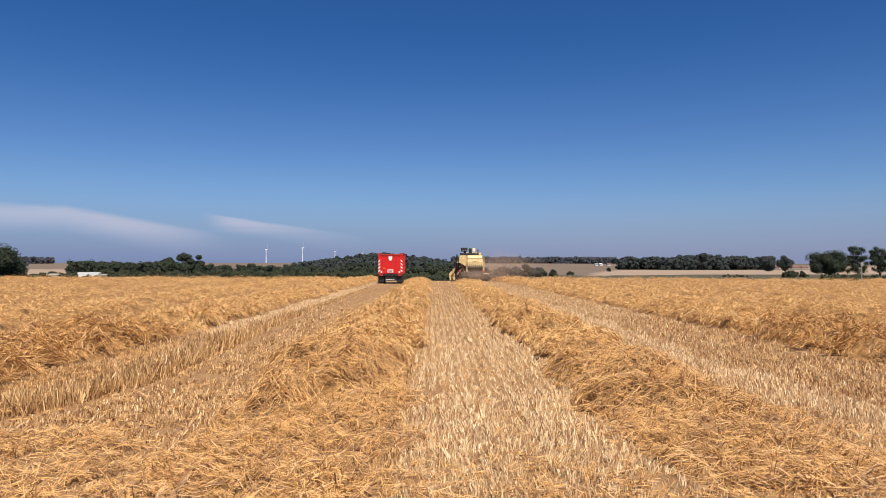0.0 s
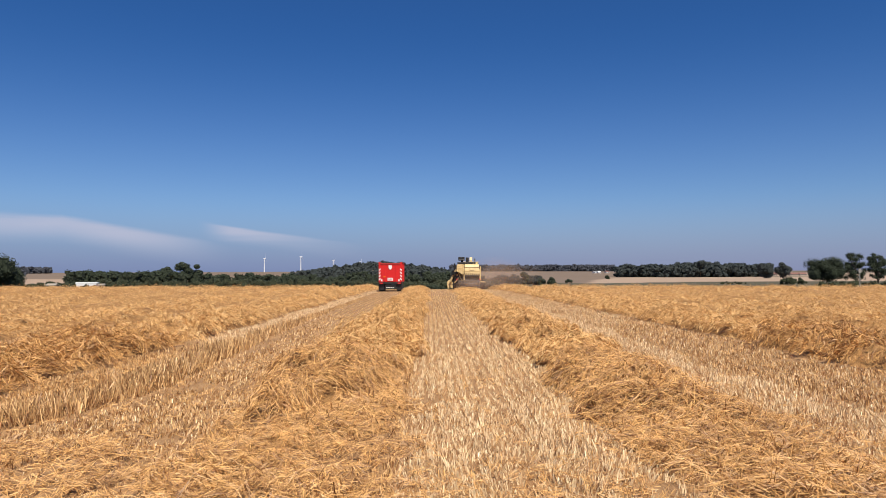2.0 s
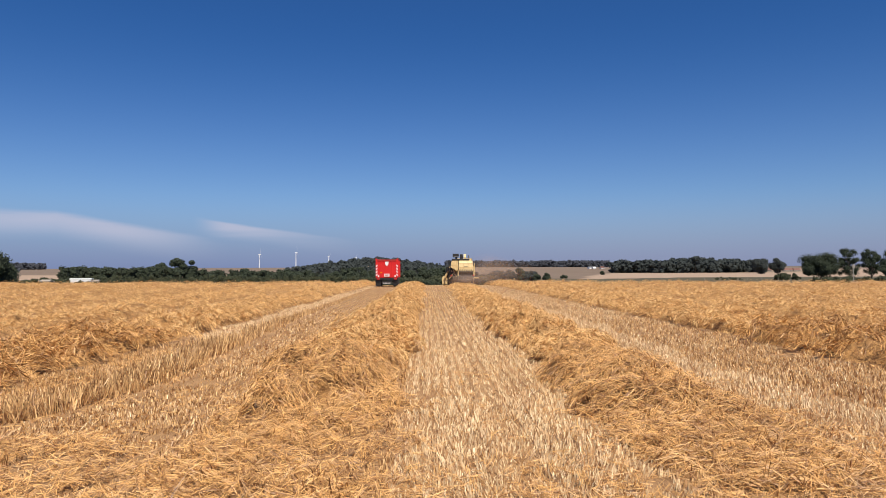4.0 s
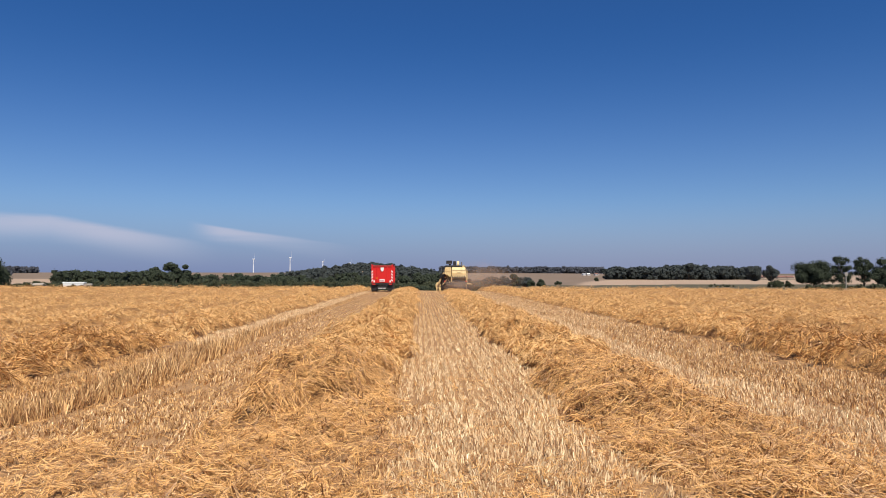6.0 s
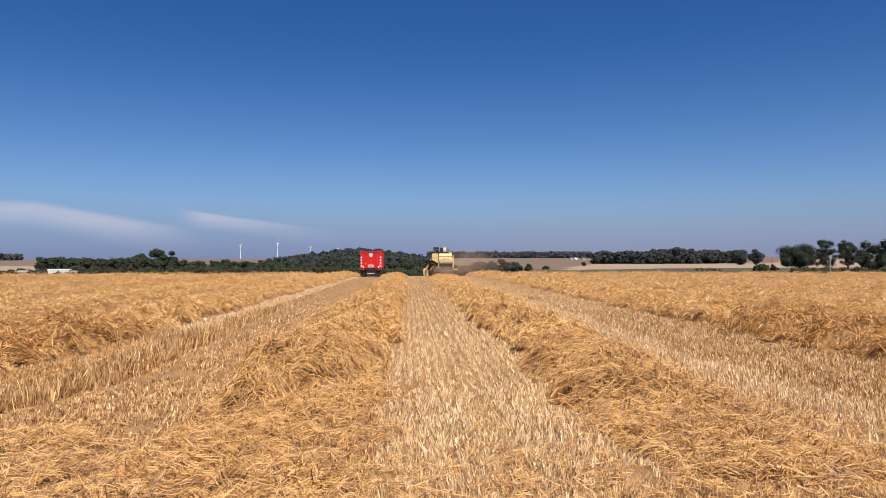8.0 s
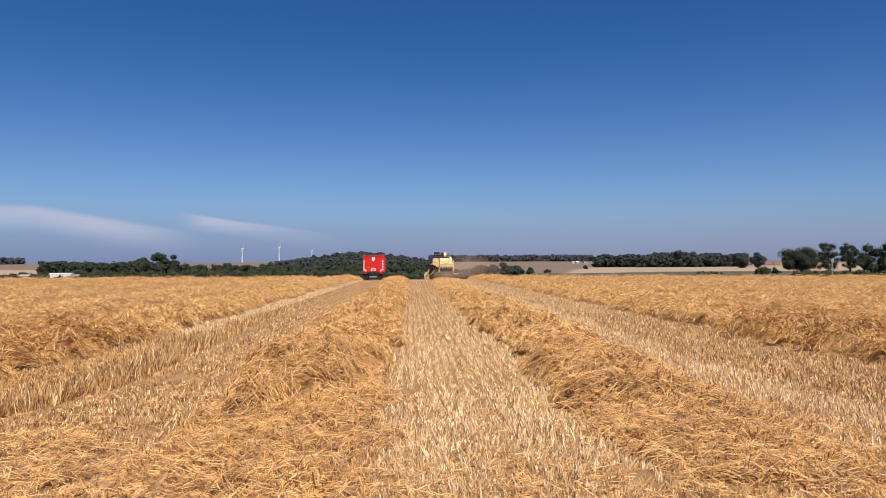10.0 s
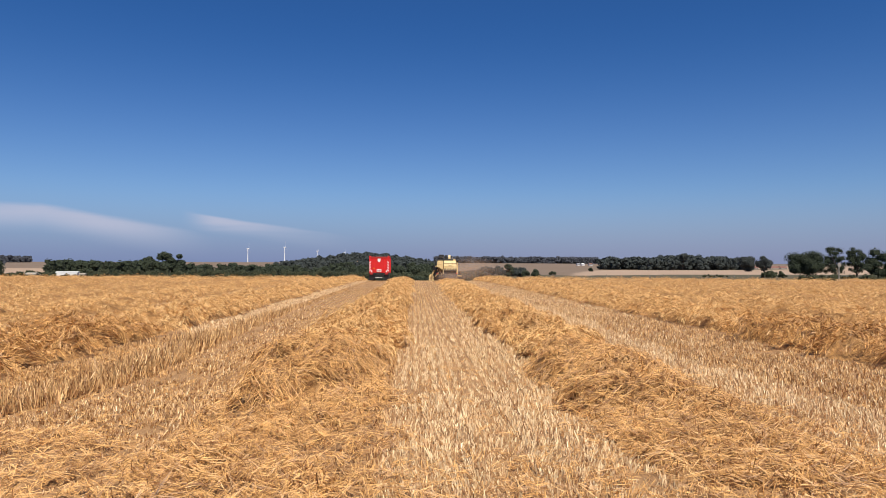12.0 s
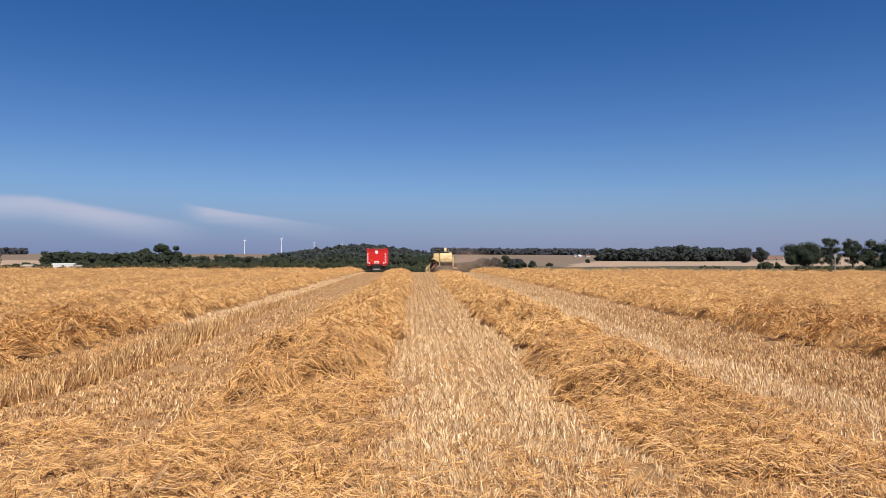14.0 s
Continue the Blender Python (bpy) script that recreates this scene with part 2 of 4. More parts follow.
# ---- the lie of the land ----
NEAR_Y = [-5000, -120, -60, 20, 45, 62, 72, 82, 92, 105, 140, 200, 290]
NEAR_Z = [-4, -1.0, 0, 0, 0.05, 0.09, 0.10, 0.05, -0.08, -0.65, -2.4, -3.8, -4.2]
FAR_Y = [290, 420, 600, 900, 1300, 1900, 2400, 3000, 4000, 6000]
WEST_Z = [-4.2, -6, -5, 1, 6, 12, 15, 17, 16, 12]
EAST_Z = [-2.4, -3.0, -2.6, -1.6, 4.5, 10.5, 12, 10, 8, 6]


def land(x, y):
    """The height of the ground."""
    x, y = np.asarray(x, float), np.asarray(y, float)
    near = np.interp(y, NEAR_Y, NEAR_Z) - 0.0035 * np.clip(x, -60, 60) * np.clip((y - 20) / 50, 0, 1)
    u = x / np.maximum(y, 50)
    k = np.clip((u - 0.02) / 0.10, 0, 1)
    k = k * k * (3 - 2 * k)
    far = np.interp(y, FAR_Y, WEST_Z) * (1 - k) + np.interp(y, FAR_Y, EAST_Z) * k
    far = far + 9.5 * np.exp(-((u + 0.075) / 0.075) ** 2 - ((y - 760) / 130) ** 2)
    w = np.clip((y - 180) / 110, 0, 1)
    return near * (1 - w) + far * w + np.where(np.abs(y) > 300, (vnoise(x, y, 260, 5) - 0.5) * 2.0, 0)


# ---- swaths: x of the middle, half width, height, from y to y ----
SWATHS = [(-1.5, 1.3, 0.50, 4.6, 96), (2.8, 1.2, 0.44, 5.0, 81)]
SWATHS += [(-7.45 - 5.0 * k, 1.6, 0.46, -18, 98) for k in range(11)]
SWATHS += [(9.1 + 5.0 * k, 1.7, 0.47, -18, 98) for k in range(11)]


def ease(v):
    v = np.clip(v, 0, 1)
    return v * v * (3 - 2 * v)


def lane_edge(y):
    """Where the tall stubble ends at the wheel lane."""
    return np.interp(y, [7.4, 8.3, 9.6, 11.3, 15.8, 22, 27], [-5.5, -4.65, -4.2, -4.0, -4.2, -4.45, -4.6])


def swath_line(k, y):
    """Middle and half width of a swath; the two by the wheel lane widen towards the brow."""
    cx, w = SWATHS[k][:2]
    if k == 0:
        return np.interp(y, [8, 12, 16, 28, 45, 72], [-1.3, -1.38, -1.3, -1.12, -1.2, -1.5]), np.interp(y, [8, 12, 16, 28, 45, 72], [1.05, 1.12, 1.12, 0.98, 1.08, 1.3])
    if k == 1:
        return np.interp(y, [8, 12, 20, 30, 50, 80], [2.75, 2.62, 2.78, 2.9, 3.2, 3.9]), np.interp(y, [8, 12, 20, 30, 50, 80], [1.0, 0.86, 0.98, 1.28, 1.5, 1.7])
    return cx + 0 * y, w + 0 * y


def swath_height(k, x, y):
    h, y0, y1 = SWATHS[k][2:]
    cx, w = swath_line(k, y)
    side = (vnoise(y, y * 0 + k, 2.3, 11 + k) - 0.5) * 0.7 + (vnoise(y, y * 0 + k, 0.8, 31 + k) - 0.5) * 0.6
    wide = w * (0.94 + 0.3 * (vnoise(y, y * 0, 1.7, 51 + k) - 0.5))
    s = np.abs((x - cx - side * 0.6) / wide)
    round_ = [2.4, 4] if k < 2 else [5, 5]
    top = np.clip(1 - s ** np.interp(y, [10, 16, 20, 45], round_ + [round_[1], 3]), 0, 1) ** np.interp(y, [20, 45], [0.6, 0.7])
    lump = 0.50 + 0.60 * vnoise(x, y, 1.1, 71 + k) + 0.95 * (vnoise(x, y, 0.45, 91 + k) - 0.5) + 0.25 * (vnoise(x, y, 0.17, 95 + k) - 0.5)
    lump = lump * np.interp(y, [30, 60], [1, 0.7 if k < 2 else 1.12])
    if k < 2:      # fuller and rounder where they begin
        full = 0.92 + 0.35 * (vnoise(x, y, 1.1, 71 + k) - 0.5) + 0.55 * (vnoise(x, y, 0.4, 91 + k) - 0.5)
        near = np.interp(y, [11, 15], [1, 0])
        lump = lump * (1 - near) + full * near
    ends = np.clip((y - y0) / 0.8, 0, 1) * np.clip((y1 - y) / 2.0, 0, 1)
    if k == 0:      # it rises along a slanting front out of a trodden mat
        ends = ends * np.interp(y - (7.9 + 1.9 * (x + 2.1)), [-3.0, -0.3, 0.15, 1.8], [0.08, 0.20, 0.85, 1.15])
    if k == 1:
        ends = ends * np.interp(y - (9.0 - 0.7 * (x - 1.8)), [-3.4, -0.7, 0.3, 1.6], [0.10, 0.30, 0.80, 1.05])
    return h * top * lump * ends


# ---- ground: one sheet to the horizon ----
def spaced(inner, step, reach, growth=1.18):
    a, d, v = [0.0], step, 0.0
    while v < reach:
        d = step if v < inner else d * growth
        v += d
        a.append(v)
    return np.array(a)


gx = spaced(64, 2.0, 4900, 1.09)
gx = np.concatenate((-gx[:0:-1], gx))
gy = np.concatenate((-spaced(20, 5.0, 4900, 1.3)[:0:-1], spaced(125, 2.0, 4900, 1.045)))
GX, GY = np.meshgrid(gx, gy)
corners = np.stack((GX, GY, land(GX, GY)), -1).reshape(-1, 3)
nx, ny = len(gx), len(gy)
q = (np.arange(ny - 1)[:, None] * nx + np.arange(nx - 1)[None]).ravel()
quads = np.stack((q, q + 1, q + nx + 1, q + nx), -1)
mid = corners[quads].mean(1)
mx, my = mid[:, 0], mid[:, 1]
mu = mx / np.maximum(my, 50)
kind = np.ones(len(mid), int)
kind[vnoise(mx + 0.3 * my, my, 420, 3) > 0.62] = 2
kind[vnoise(mx + 0.3 * my, my, 300, 4) > 0.66] = 3
kind[(mu > 0.07) & (my > 300) & (my < 900)] = 1
kind[(mu > 0.07) & (mu < 0.25) & (my > 700) & (my < 2000)] = 2
kind[(mu > 0.02) & (mu < 0.27) & (my > 300) & (my > 370 + (mu - 0.213) * 12300)] = 2      # ploughed brown beside the pale stubble
kind[(mu > 0.02) & (mu < 0.20) & (my > 300) & (my < 420)] = 3
kind[(mu < 0.0) & (my > 800)] = 2
kind[(mu > 0.17) & (my > 290) & (my < 430 - 300 * np.clip(0.36 - mu, 0, 1))] = 3      # rough grass strip below the pale field
kind[(my > 104) & (my < 300)] = 3
kind[(my > -110) & (my <= 104)] = 0
ground = tagged(from_arrays("ground", corners, quads, [CHAFF, PALE_FIELD, BROWN_FIELD, MEADOW], indices=kind, smooth=True),
                "harvested grain field with chaff, pale fields rising beyond", "field", kind="structure")


# ---- straw ----
def strands(name, a, b, r, mats, parent=None, taper=0.7):
    """Cut stalks from the points a to the points b, three-sided."""
    a, b = np.asarray(a), np.asarray(b)
    n = len(a)
    d = b - a
    d /= np.linalg.norm(d, axis=1, keepdims=True) + 1e-9
    side = np.cross(d, rng.normal(size=(n, 3)))
    side /= np.linalg.norm(side, axis=1, keepdims=True) + 1e-9
    up = np.cross(d, side)
    rad = np.asarray(r, float)[:, None]
    rings = [c + rad * f * (math.cos(2.0944 * s) * side + math.sin(2.0944 * s) * up) for c, f in ((a, 1), (b, taper)) for s in range(3)]
    base = (np.arange(n) * 6)[:, None]
    faces = [base + np.array([[s, (s + 1) % 3, 3 + (s + 1) % 3, 3 + s]]) for s in range(3)]
    return from_arrays(name, np.stack(rings, 1).reshape(-1, 3), np.stack(faces, 1).reshape(-1, 4), mats, parent)


def bent_stalks(name, a, b, r, mats, bow, parent=None):
    """Long lying stalks from a to b, bowed at their middles and ridged along their backs."""
    a, b = np.asarray(a), np.asarray(b)
    n = len(a)
    d = b - a
    side = np.stack((-d[:, 1], d[:, 0], 0 * d[:, 0]), -1)
    side /= np.linalg.norm(side, axis=1, keepdims=True) + 1e-9
    rad = np.asarray(r, float)[:, None]
    up = np.array([0, 0, 1.0]) * rad
    rows = []
    for c, f in ((a, 1.0), ((a + b) / 2 + bow, 0.95), (b, 0.6)):
        rows += [c - side * rad * f, c + up * f, c + side * rad * f]
    base = (np.arange(n) * 9)[:, None]
    faces = [base + np.array([[3 * i + s, 3 * i + s + 1, 3 * i + s + 4, 3 * i + s + 3]]) for i in range(2) for s in range(2)]
    return from_arrays(name, np.stack(rows, 1).reshape(-1, 3), np.stack(faces, 1).reshape(-1, 4), mats, parent)


def blades(name, a, b, r, mats, parent=None, flat=5.0):
    """Flattened stalks and leaf blades from a to b, for the parts of the field some way off."""
    a, b = np.asarray(a), np.asarray(b)
    side = np.cross(b - a, np.array([0, 0, 1.0]) + rng.normal(size=(len(a), 3)) * flat)
    side *= (1.25 * np.asarray(r) / (np.linalg.norm(side, axis=1) + 1e-9))[:, None]
    verts = np.stack((a - side, a + side, b + 0.7 * side, b - 0.7 * side), 1).reshape(-1, 3)
    return from_arrays(name, verts, np.arange(4 * len(a)).reshape(-1, 4), mats, parent)


def thinned(x, y):
    """All stalks in the part ahead of the place where one stands, a share of them round about it."""
    ahead = (np.abs(x) < 0.70 * y + 1.5) & (y > 3.8)
    return ahead | (rng.uniform(0, 1, len(x)) < np.where(np.hypot(x, y) < 9, 0.35, 0.07))


def tufts(k, x, y):
    """How thickly the stalks lie, 0 to 1: tufts with hollows between them."""
    return 0.5 * vnoise(x, y, 0.24, 61 + k) + 0.5 * vnoise(x, y, 0.7, 62 + k)


def build_swath(k):
    cx, w, h, y0, y1 = SWATHS[k]
    first = abs(cx) < 10
    xs = np.linspace(-1.4, 1.4, 34 if first else 16)
    ys = [y0]
    while ys[-1] < y1:
        ys.append(ys[-1] + (0.10 if first else 0.40) * max(1.0, ys[-1] / 14))
    ys = np.array(ys)
    X, Y = np.meshgrid(xs, ys)
    middle, half = swath_line(k, Y)
    X = middle + X * half
    H = swath_height(k, middle + (X - middle) * (1.12 if k < 2 else 1.34), Y - (0.12 if k < 2 else 0.0))      # the stalks overhang the packed core
    hollow = np.clip((0.50 - tufts(k, X, Y)) / 0.14, 0, 1)     # hollows between the tufts go deep into the mound
    sink = np.where(H > 0.16, H - np.interp(Y, [9, 20], [0.15, 0.10]), H * 0.25)
    Z = land(X, Y) + np.maximum(sink - 0.14 * hollow, 0.05 * H) - 0.015
    nx_ = len(xs)
    i = (np.arange(len(ys) - 1)[:, None] * nx_ + np.arange(nx_ - 1)[None]).ravel()
    ob = from_arrays("straw_swath", np.stack((X, Y, Z), -1).reshape(-1, 3), np.stack((i, i + 1, i + nx_ + 1, i + nx_), -1), [SHADED_MAT], smooth=True)
    tagged(ob, "long mound of loose golden straw lying on the stubble", "straw swath", "swaths of straw")
    # loose stalks on it, thinner and denser near the place where one stands: y from, y to, per square metre, radius, longest
    bands = [(-18, 3.8, 200, 0.0040, 0.25), (3.8, 8.5, 1500, 0.0038, 0.24), (8.5, 12.5, 1900, 0.0044, 0.30), (12.5, 18, 1800, 0.0048, 0.18),
             (18, 28, 1450, 0.0046, 0.14), (28, 48, 800, 0.0066, 0.11), (48, 98, 280, 0.0095, 0.13)]
    near, middle_, far = [], [], []
    for lo, hi, dense, r, longest in bands:
        lo, hi = max(lo, y0), min(hi, y1)
        if hi <= lo:
            continue
        dense = dense * (1.0 if abs(cx) < 5 else 0.72 if first else 0.36 if abs(cx) < 15 else 0.19 if abs(cx) < 30 else 0.11)
        bundle = 4 if lo < 26 else 2      # stalks lie in loose bundles
        n = int((hi - lo) * 2.3 * w * dense / bundle)
        y = rng.uniform(lo, hi, n)
        middle, half = swath_line(k, y)
        x = middle + rng.uniform(-1.15, 1.15, n) * half
        hh = swath_height(k, x, y)
        tuft = tufts(k, x, y)
        droop = (hh > 0.42 * h) | (vnoise(x, y, 0.9, 66 + k) > 0.70) | (rng.uniform(0, 1, n) < 0.10) | ((y < 12.5) & (abs(cx) < 5))      # only some tufts hang down over the foot
        keep = thinned(x, y) & (hh > 0.03) & droop & (rng.uniform(0, 1, n) < np.clip((tuft - np.interp(y, [20, 40], [0.34, 0.22])) / 0.16, 0.18, 1))
        x, y, hh, tuft = x[keep], y[keep], hh[keep], tuft[keep]
        n = len(x)
        long_ = rng.uniform(0.35, 1.0, n) * longest
        turn = 4 * math.pi * vnoise(x, y, 0.6, 63 + k) + rng.normal(0, 1.0, n)
        tilt = rng.normal(0.06, 0.36, n)
        d = np.stack((np.cos(turn) * np.cos(tilt), np.sin(turn) * np.cos(tilt), np.sin(tilt)), -1) * (long_ / 2)[:, None]
        ends = [np.stack((x, y, hh * 0), -1) + s * d for s in (-1, 1)]
        rise = rng.uniform(-0.09, 0.05, n) * np.clip(hh / 0.25, 0.2, 1) + 0.12 * np.clip(tuft - 0.5, -0.1, 0.3)
        rise = rise + 0.10 * (vnoise(x, y, 0.13, 67 + k) - 0.5) * np.clip(hh / 0.25, 0.3, 1)      # bundles stand proud of their neighbours
        rise = rise + rng.normal(0, 0.022, n)
        long_, hh, rise = (np.repeat(v, bundle) for v in (long_, hh, rise))
        n = len(hh)
        shift = np.stack((rng.normal(0, 1, n), rng.normal(0, 1, n), np.zeros(n)), -1) * (0.20 * long_ + 0.006)[:, None]
        ends = [np.repeat(e, bundle, 0) + shift + rng.normal(0, 0.14, (n, 3)) * long_[:, None] for e in ends]
        rise = rise + rng.uniform(-0.035, 0.012, n)
        for e in ends:      # both ends follow the mound
            e[:, 2] += land(e[:, 0], e[:, 1]) + 0.35 * hh + 0.65 * swath_height(k, e[:, 0], e[:, 1]) + rise
        if n:
            (near if 0 < lo < 12 and abs(cx) < 5 else middle_ if 0 < lo < 17 and abs(cx) > 5 else far).append((ends[0], ends[1], rng.uniform(0.7, 1.3, n) * r, long_))
    for rows, solid in ((near, True), (middle_, False), (far, False)):
        if rows:
            a, b, r, long_ = (np.concatenate(v) for v in zip(*rows))
            if solid:
                bow = rng.normal(0, 0.09, (len(a), 3)) * long_[:, None]
                bow[:, 2] = np.abs(bow[:, 2])
                straws = bent_stalks("loose_straw", a, b, r, [STRAW], bow, ob)
            else:
                straws = blades("loose_straw", a, b, r, [STRAW if rows is middle_ else LIT_STRAW], ob, 0.5)
            tagged(straws, "tangled golden straw stalks", kind="stuff")
    return ob


for k in range(len(SWATHS)):
    build_swath(k)


def swath_at(x, y):
    t = np.zeros_like(x)
    for k, (cx, w, h, y0, y1) in enumerate(SWATHS):
        near = np.abs(x - cx) < 1.6 * w + 0.9
        if near.any():
            t[near] = np.maximum(t[near], swath_height(k, x[near], y[near]))
    return t


def mat_at(x, y):
    """How thickly trodden straw covers the stubble where the harvest turned, 0 to 1."""
    west = ease((8.4 - 0.9 * np.clip(x + 3.4, 0, 1.4) * np.clip(-1.6 - x, 0, 1) - y + 1.4 * (vnoise(x, y, 1.1, 81) - 0.5)) / 1.3) * ease((-1.7 - x) / 0.8) * (0.60 + 0.35 * vnoise(x, y, 0.7, 84))
    tail = ease((10.7 + 1.9 * (x + 0.6) - y) / 1.0) * ease((x + 2.6) / 0.6) * ease((0.0 - x + 0.8 * (vnoise(x, y, 0.9, 82) - 0.5)) / 0.5)
    east = ease(1.35 - np.hypot((x - 3.1) / 1.35, (y - 7.2) / 2.6))
    strip = 0.38 * ease((6.9 - y + 1.5 * (vnoise(x, y, 0.8, 83) - 0.5)) / 1.6)
    return np.maximum.reduce((west, tail, east, strip))


def stubble_height(x, y):
    """How tall the cut stalks stand: high at the edge of the cut, pressed down in the wheel tracks."""
    z = np.full_like(x, 0.095)
    edge = lane_edge(y) + 0.25 * (vnoise(y, y * 0, 0.6, 44) - 0.5)
    z[(x > -6.2) & (x < edge - 0.55)] = 0.10
    z[(x >= edge - 0.55) & (x < edge)] = 0.29
    z[(x >= edge) & (x < -2.2)] = 0.065
    z[(x > 0.6) & (x < 1.0)] = 0.06
    z = np.minimum(z, np.interp(y, [14, 30, 60], [0.30, 0.13, 0.08]))      # the ears were cut lower towards the brow
    z = z * (0.75 + 0.5 * vnoise(x, y, 1.1, 8))
    return z * (1 - 0.6 * mat_at(x, y))


def build_stubble(lo, hi, dense, r, gap):
    xs = np.arange(-min(max(0.72 * hi + 2, 20), 66), min(max(0.72 * hi + 2, 20), 66), gap)
    stems = 2 if 0 < lo else 1      # stems of one plant
    per = int((hi - lo) * dense * gap / stems)
    x = np.repeat(xs, per) + rng.normal(0, gap * 0.15, len(xs) * per)
    y = rng.uniform(lo, hi, len(x))
    lane = (x > lane_edge(y)) & (x < -2.15)      # the drill rows show most clearly where wheels pressed them down
    x[lane] = np.round(x[lane] / gap) * gap + rng.normal(0, gap * 0.07, int(lane.sum()))
    strip = (x > -0.3) & (x < 2.0)
    x[strip] = np.round(x[strip] / 0.15) * 0.15 + rng.normal(0, 1, int(strip.sum())) * np.interp(y[strip], [6, 11], [0.050, 0.021])
    keep = thinned(x, y) & (swath_at(x, y) < 0.09) & (vnoise(x, y, 0.45, 17) > 0.16) & (rng.uniform(0, 1, len(x)) > 0.75 * mat_at(x, y))
    keep &= ~((x > lane_edge(y)) & (x < -2.2) & (rng.uniform(0, 1, len(x)) < np.interp(y, [8, 13], [0.05, 0.15])))
    front = x - lane_edge(y)      # thinned along the tall stubble's foot, bare ground standing in for its shade
    keep &= ~((front > 0) & (front < 0.35) & (rng.uniform(0, 1, len(x)) < 0.7))
    x, y = x[keep], y[keep]
    z = stubble_height(x, y) * rng.uniform(0.6, 1.15, len(x))
    tip = np.repeat(rng.normal(0, 1, (len(x), 2)), stems, 0) * 0.8
    x, y, z = (np.repeat(v, stems) for v in (x, y, z))
    x, y, z = x + rng.normal(0, 0.009, len(x)), y + rng.normal(0, 0.014, len(x)), z * rng.uniform(0.8, 1.1, len(x))
    tip = tip + rng.normal(0, 0.45, tip.shape)
    a = np.stack((x, y, land(x, y) - 0.01), -1)
    pressed = (x > lane_edge(y)) & (x < -2.15)
    lean = np.where(pressed, 0.7, 0.35)
    sway = 0.35 * (vnoise(x, y, 0.6, 19) - 0.5)       # neighbours lean the same way
    b = a + np.stack(((tip[:, 0] * np.where((x > -0.3) & (x < 2.0), 0.30, 0.26) + sway) * z, tip[:, 1] * lean * z, z), -1)
    pale = ((x > -0.3) & (x < 2.0) & (rng.uniform(0, 1, len(x)) < np.interp(y, [14, 32], [1.0, 0.4]))) | ((x > 3.2) & (x < 7.6) & (rng.uniform(0, 1, len(x)) < 0.28)) | ((x > 3.2) & (x < 5.2 + 0.8 * (vnoise(x, y, 2.2, 20) - 0.5))) | ((x > 3.2) & (x < 7.6) & (y > 24) & (rng.uniform(0, 1, len(x)) < 0.4)) | ((x > -6.3) & (x < -5.0) & (y > 18)) | (pressed & (rng.uniform(0, 1, len(x)) < 0.15))
    for which, m, label in ((pale, BLEACHED, "short bleached cut stalks standing in drilled rows"), (~pale, STUBBLE, "short golden cut stalks standing in drilled rows")):
        k = int(which.sum())
        thick = rng.uniform(0.75, 1.3, k) * r
        stalks = strands("stubble", a[which], b[which], thick, [m], taper=0.85) if 0 < lo < 6 else blades("stubble", a[which], b[which], thick, [m])
        tagged(stalks, label, "stubble", kind="stuff")


build_stubble(-18.0, 4.0, 300, 0.0036, 0.125)
build_stubble(4.0, 6.5, 1050, 0.0044, 0.125)
build_stubble(6.5, 9.0, 1100, 0.0046, 0.125)
build_stubble(9.0, 16.0, 800, 0.0050, 0.125)
build_stubble(16.0, 30.0, 360, 0.0060, 0.14)
build_stubble(30.0, 55.0, 140, 0.0080, 0.28)
build_stubble(55.0, 96.0, 34, 0.0095, 0.28)

# stalks dropped flat between the swaths, thickest where the straw was trodden down
bundle = 3
n = 300000 // bundle
x, y = rng.uniform(-7, 7, n), 3.6 + 12.0 * rng.uniform(0, 1, n) ** 1.3
keep = (np.abs(x) < 0.70 * y + 0.8) & (rng.uniform(0, 1, n) < (0.06 + 0.78 * mat_at(x, y) + 0.55 * ((x < lane_edge(y) - 0.6) & (x > -7))) * (0.45 + 0.9 * vnoise(x, y, 0.5, 23)) * np.clip((vnoise(x, y, 0.14, 26) - 0.2) / 0.3, 0.1, 1)) & (swath_at(x, y) < 0.2)
more = 5500      # thinner round about the place where one stands
x, y = np.append(x[keep], rng.uniform(-8, 8, more)), np.append(y[keep], rng.uniform(-7, 4.2, more))
n = len(x)
turn = 3 * math.pi * vnoise(x, y, 0.8, 24) + rng.normal(0, 1.0, n)
long_ = rng.uniform(0.028, 0.095, n)
cover = mat_at(x, y)
z0 = land(x, y) + 0.01 + np.maximum(rng.uniform(0, 1, n) * (0.10 * cover + 0.5 * stubble_height(x, y)) * (0.2 + 0.9 * vnoise(x, y, 0.35, 25) + 0.9 * vnoise(x, y, 0.13, 27)), swath_at(x, y) * rng.uniform(0.6, 1.1, n))
d = np.stack((np.cos(turn) * long_, np.sin(turn) * long_, rng.normal(0, 0.030, n)), -1)
c = np.stack((x, y, z0), -1)
long_, d, c = (np.repeat(v, bundle, 0) for v in (long_, d, c))
n = len(c)
d = d + rng.normal(0, 0.25, (n, 3)) * long_[:, None] * np.array([1, 1, 0.4])
c = c + rng.normal(0, 1, (n, 3)) * np.array([0.022, 0.022, 0.008])
bow = rng.normal(0, 0.16, (n, 3)) * long_[:, None]
bow[:, 2] = 0.3 * np.abs(bow[:, 2])
tagged(bent_stalks("dropped_straw", c - d, c + d, rng.uniform(0.0022, 0.0037, n), [STRAW], bow),
       "golden straw stalks dropped flat over the stubble", "loose straw", kind="stuff")


# ---- trees, woods, hedges ----
rng = np.random.default_rng(21)

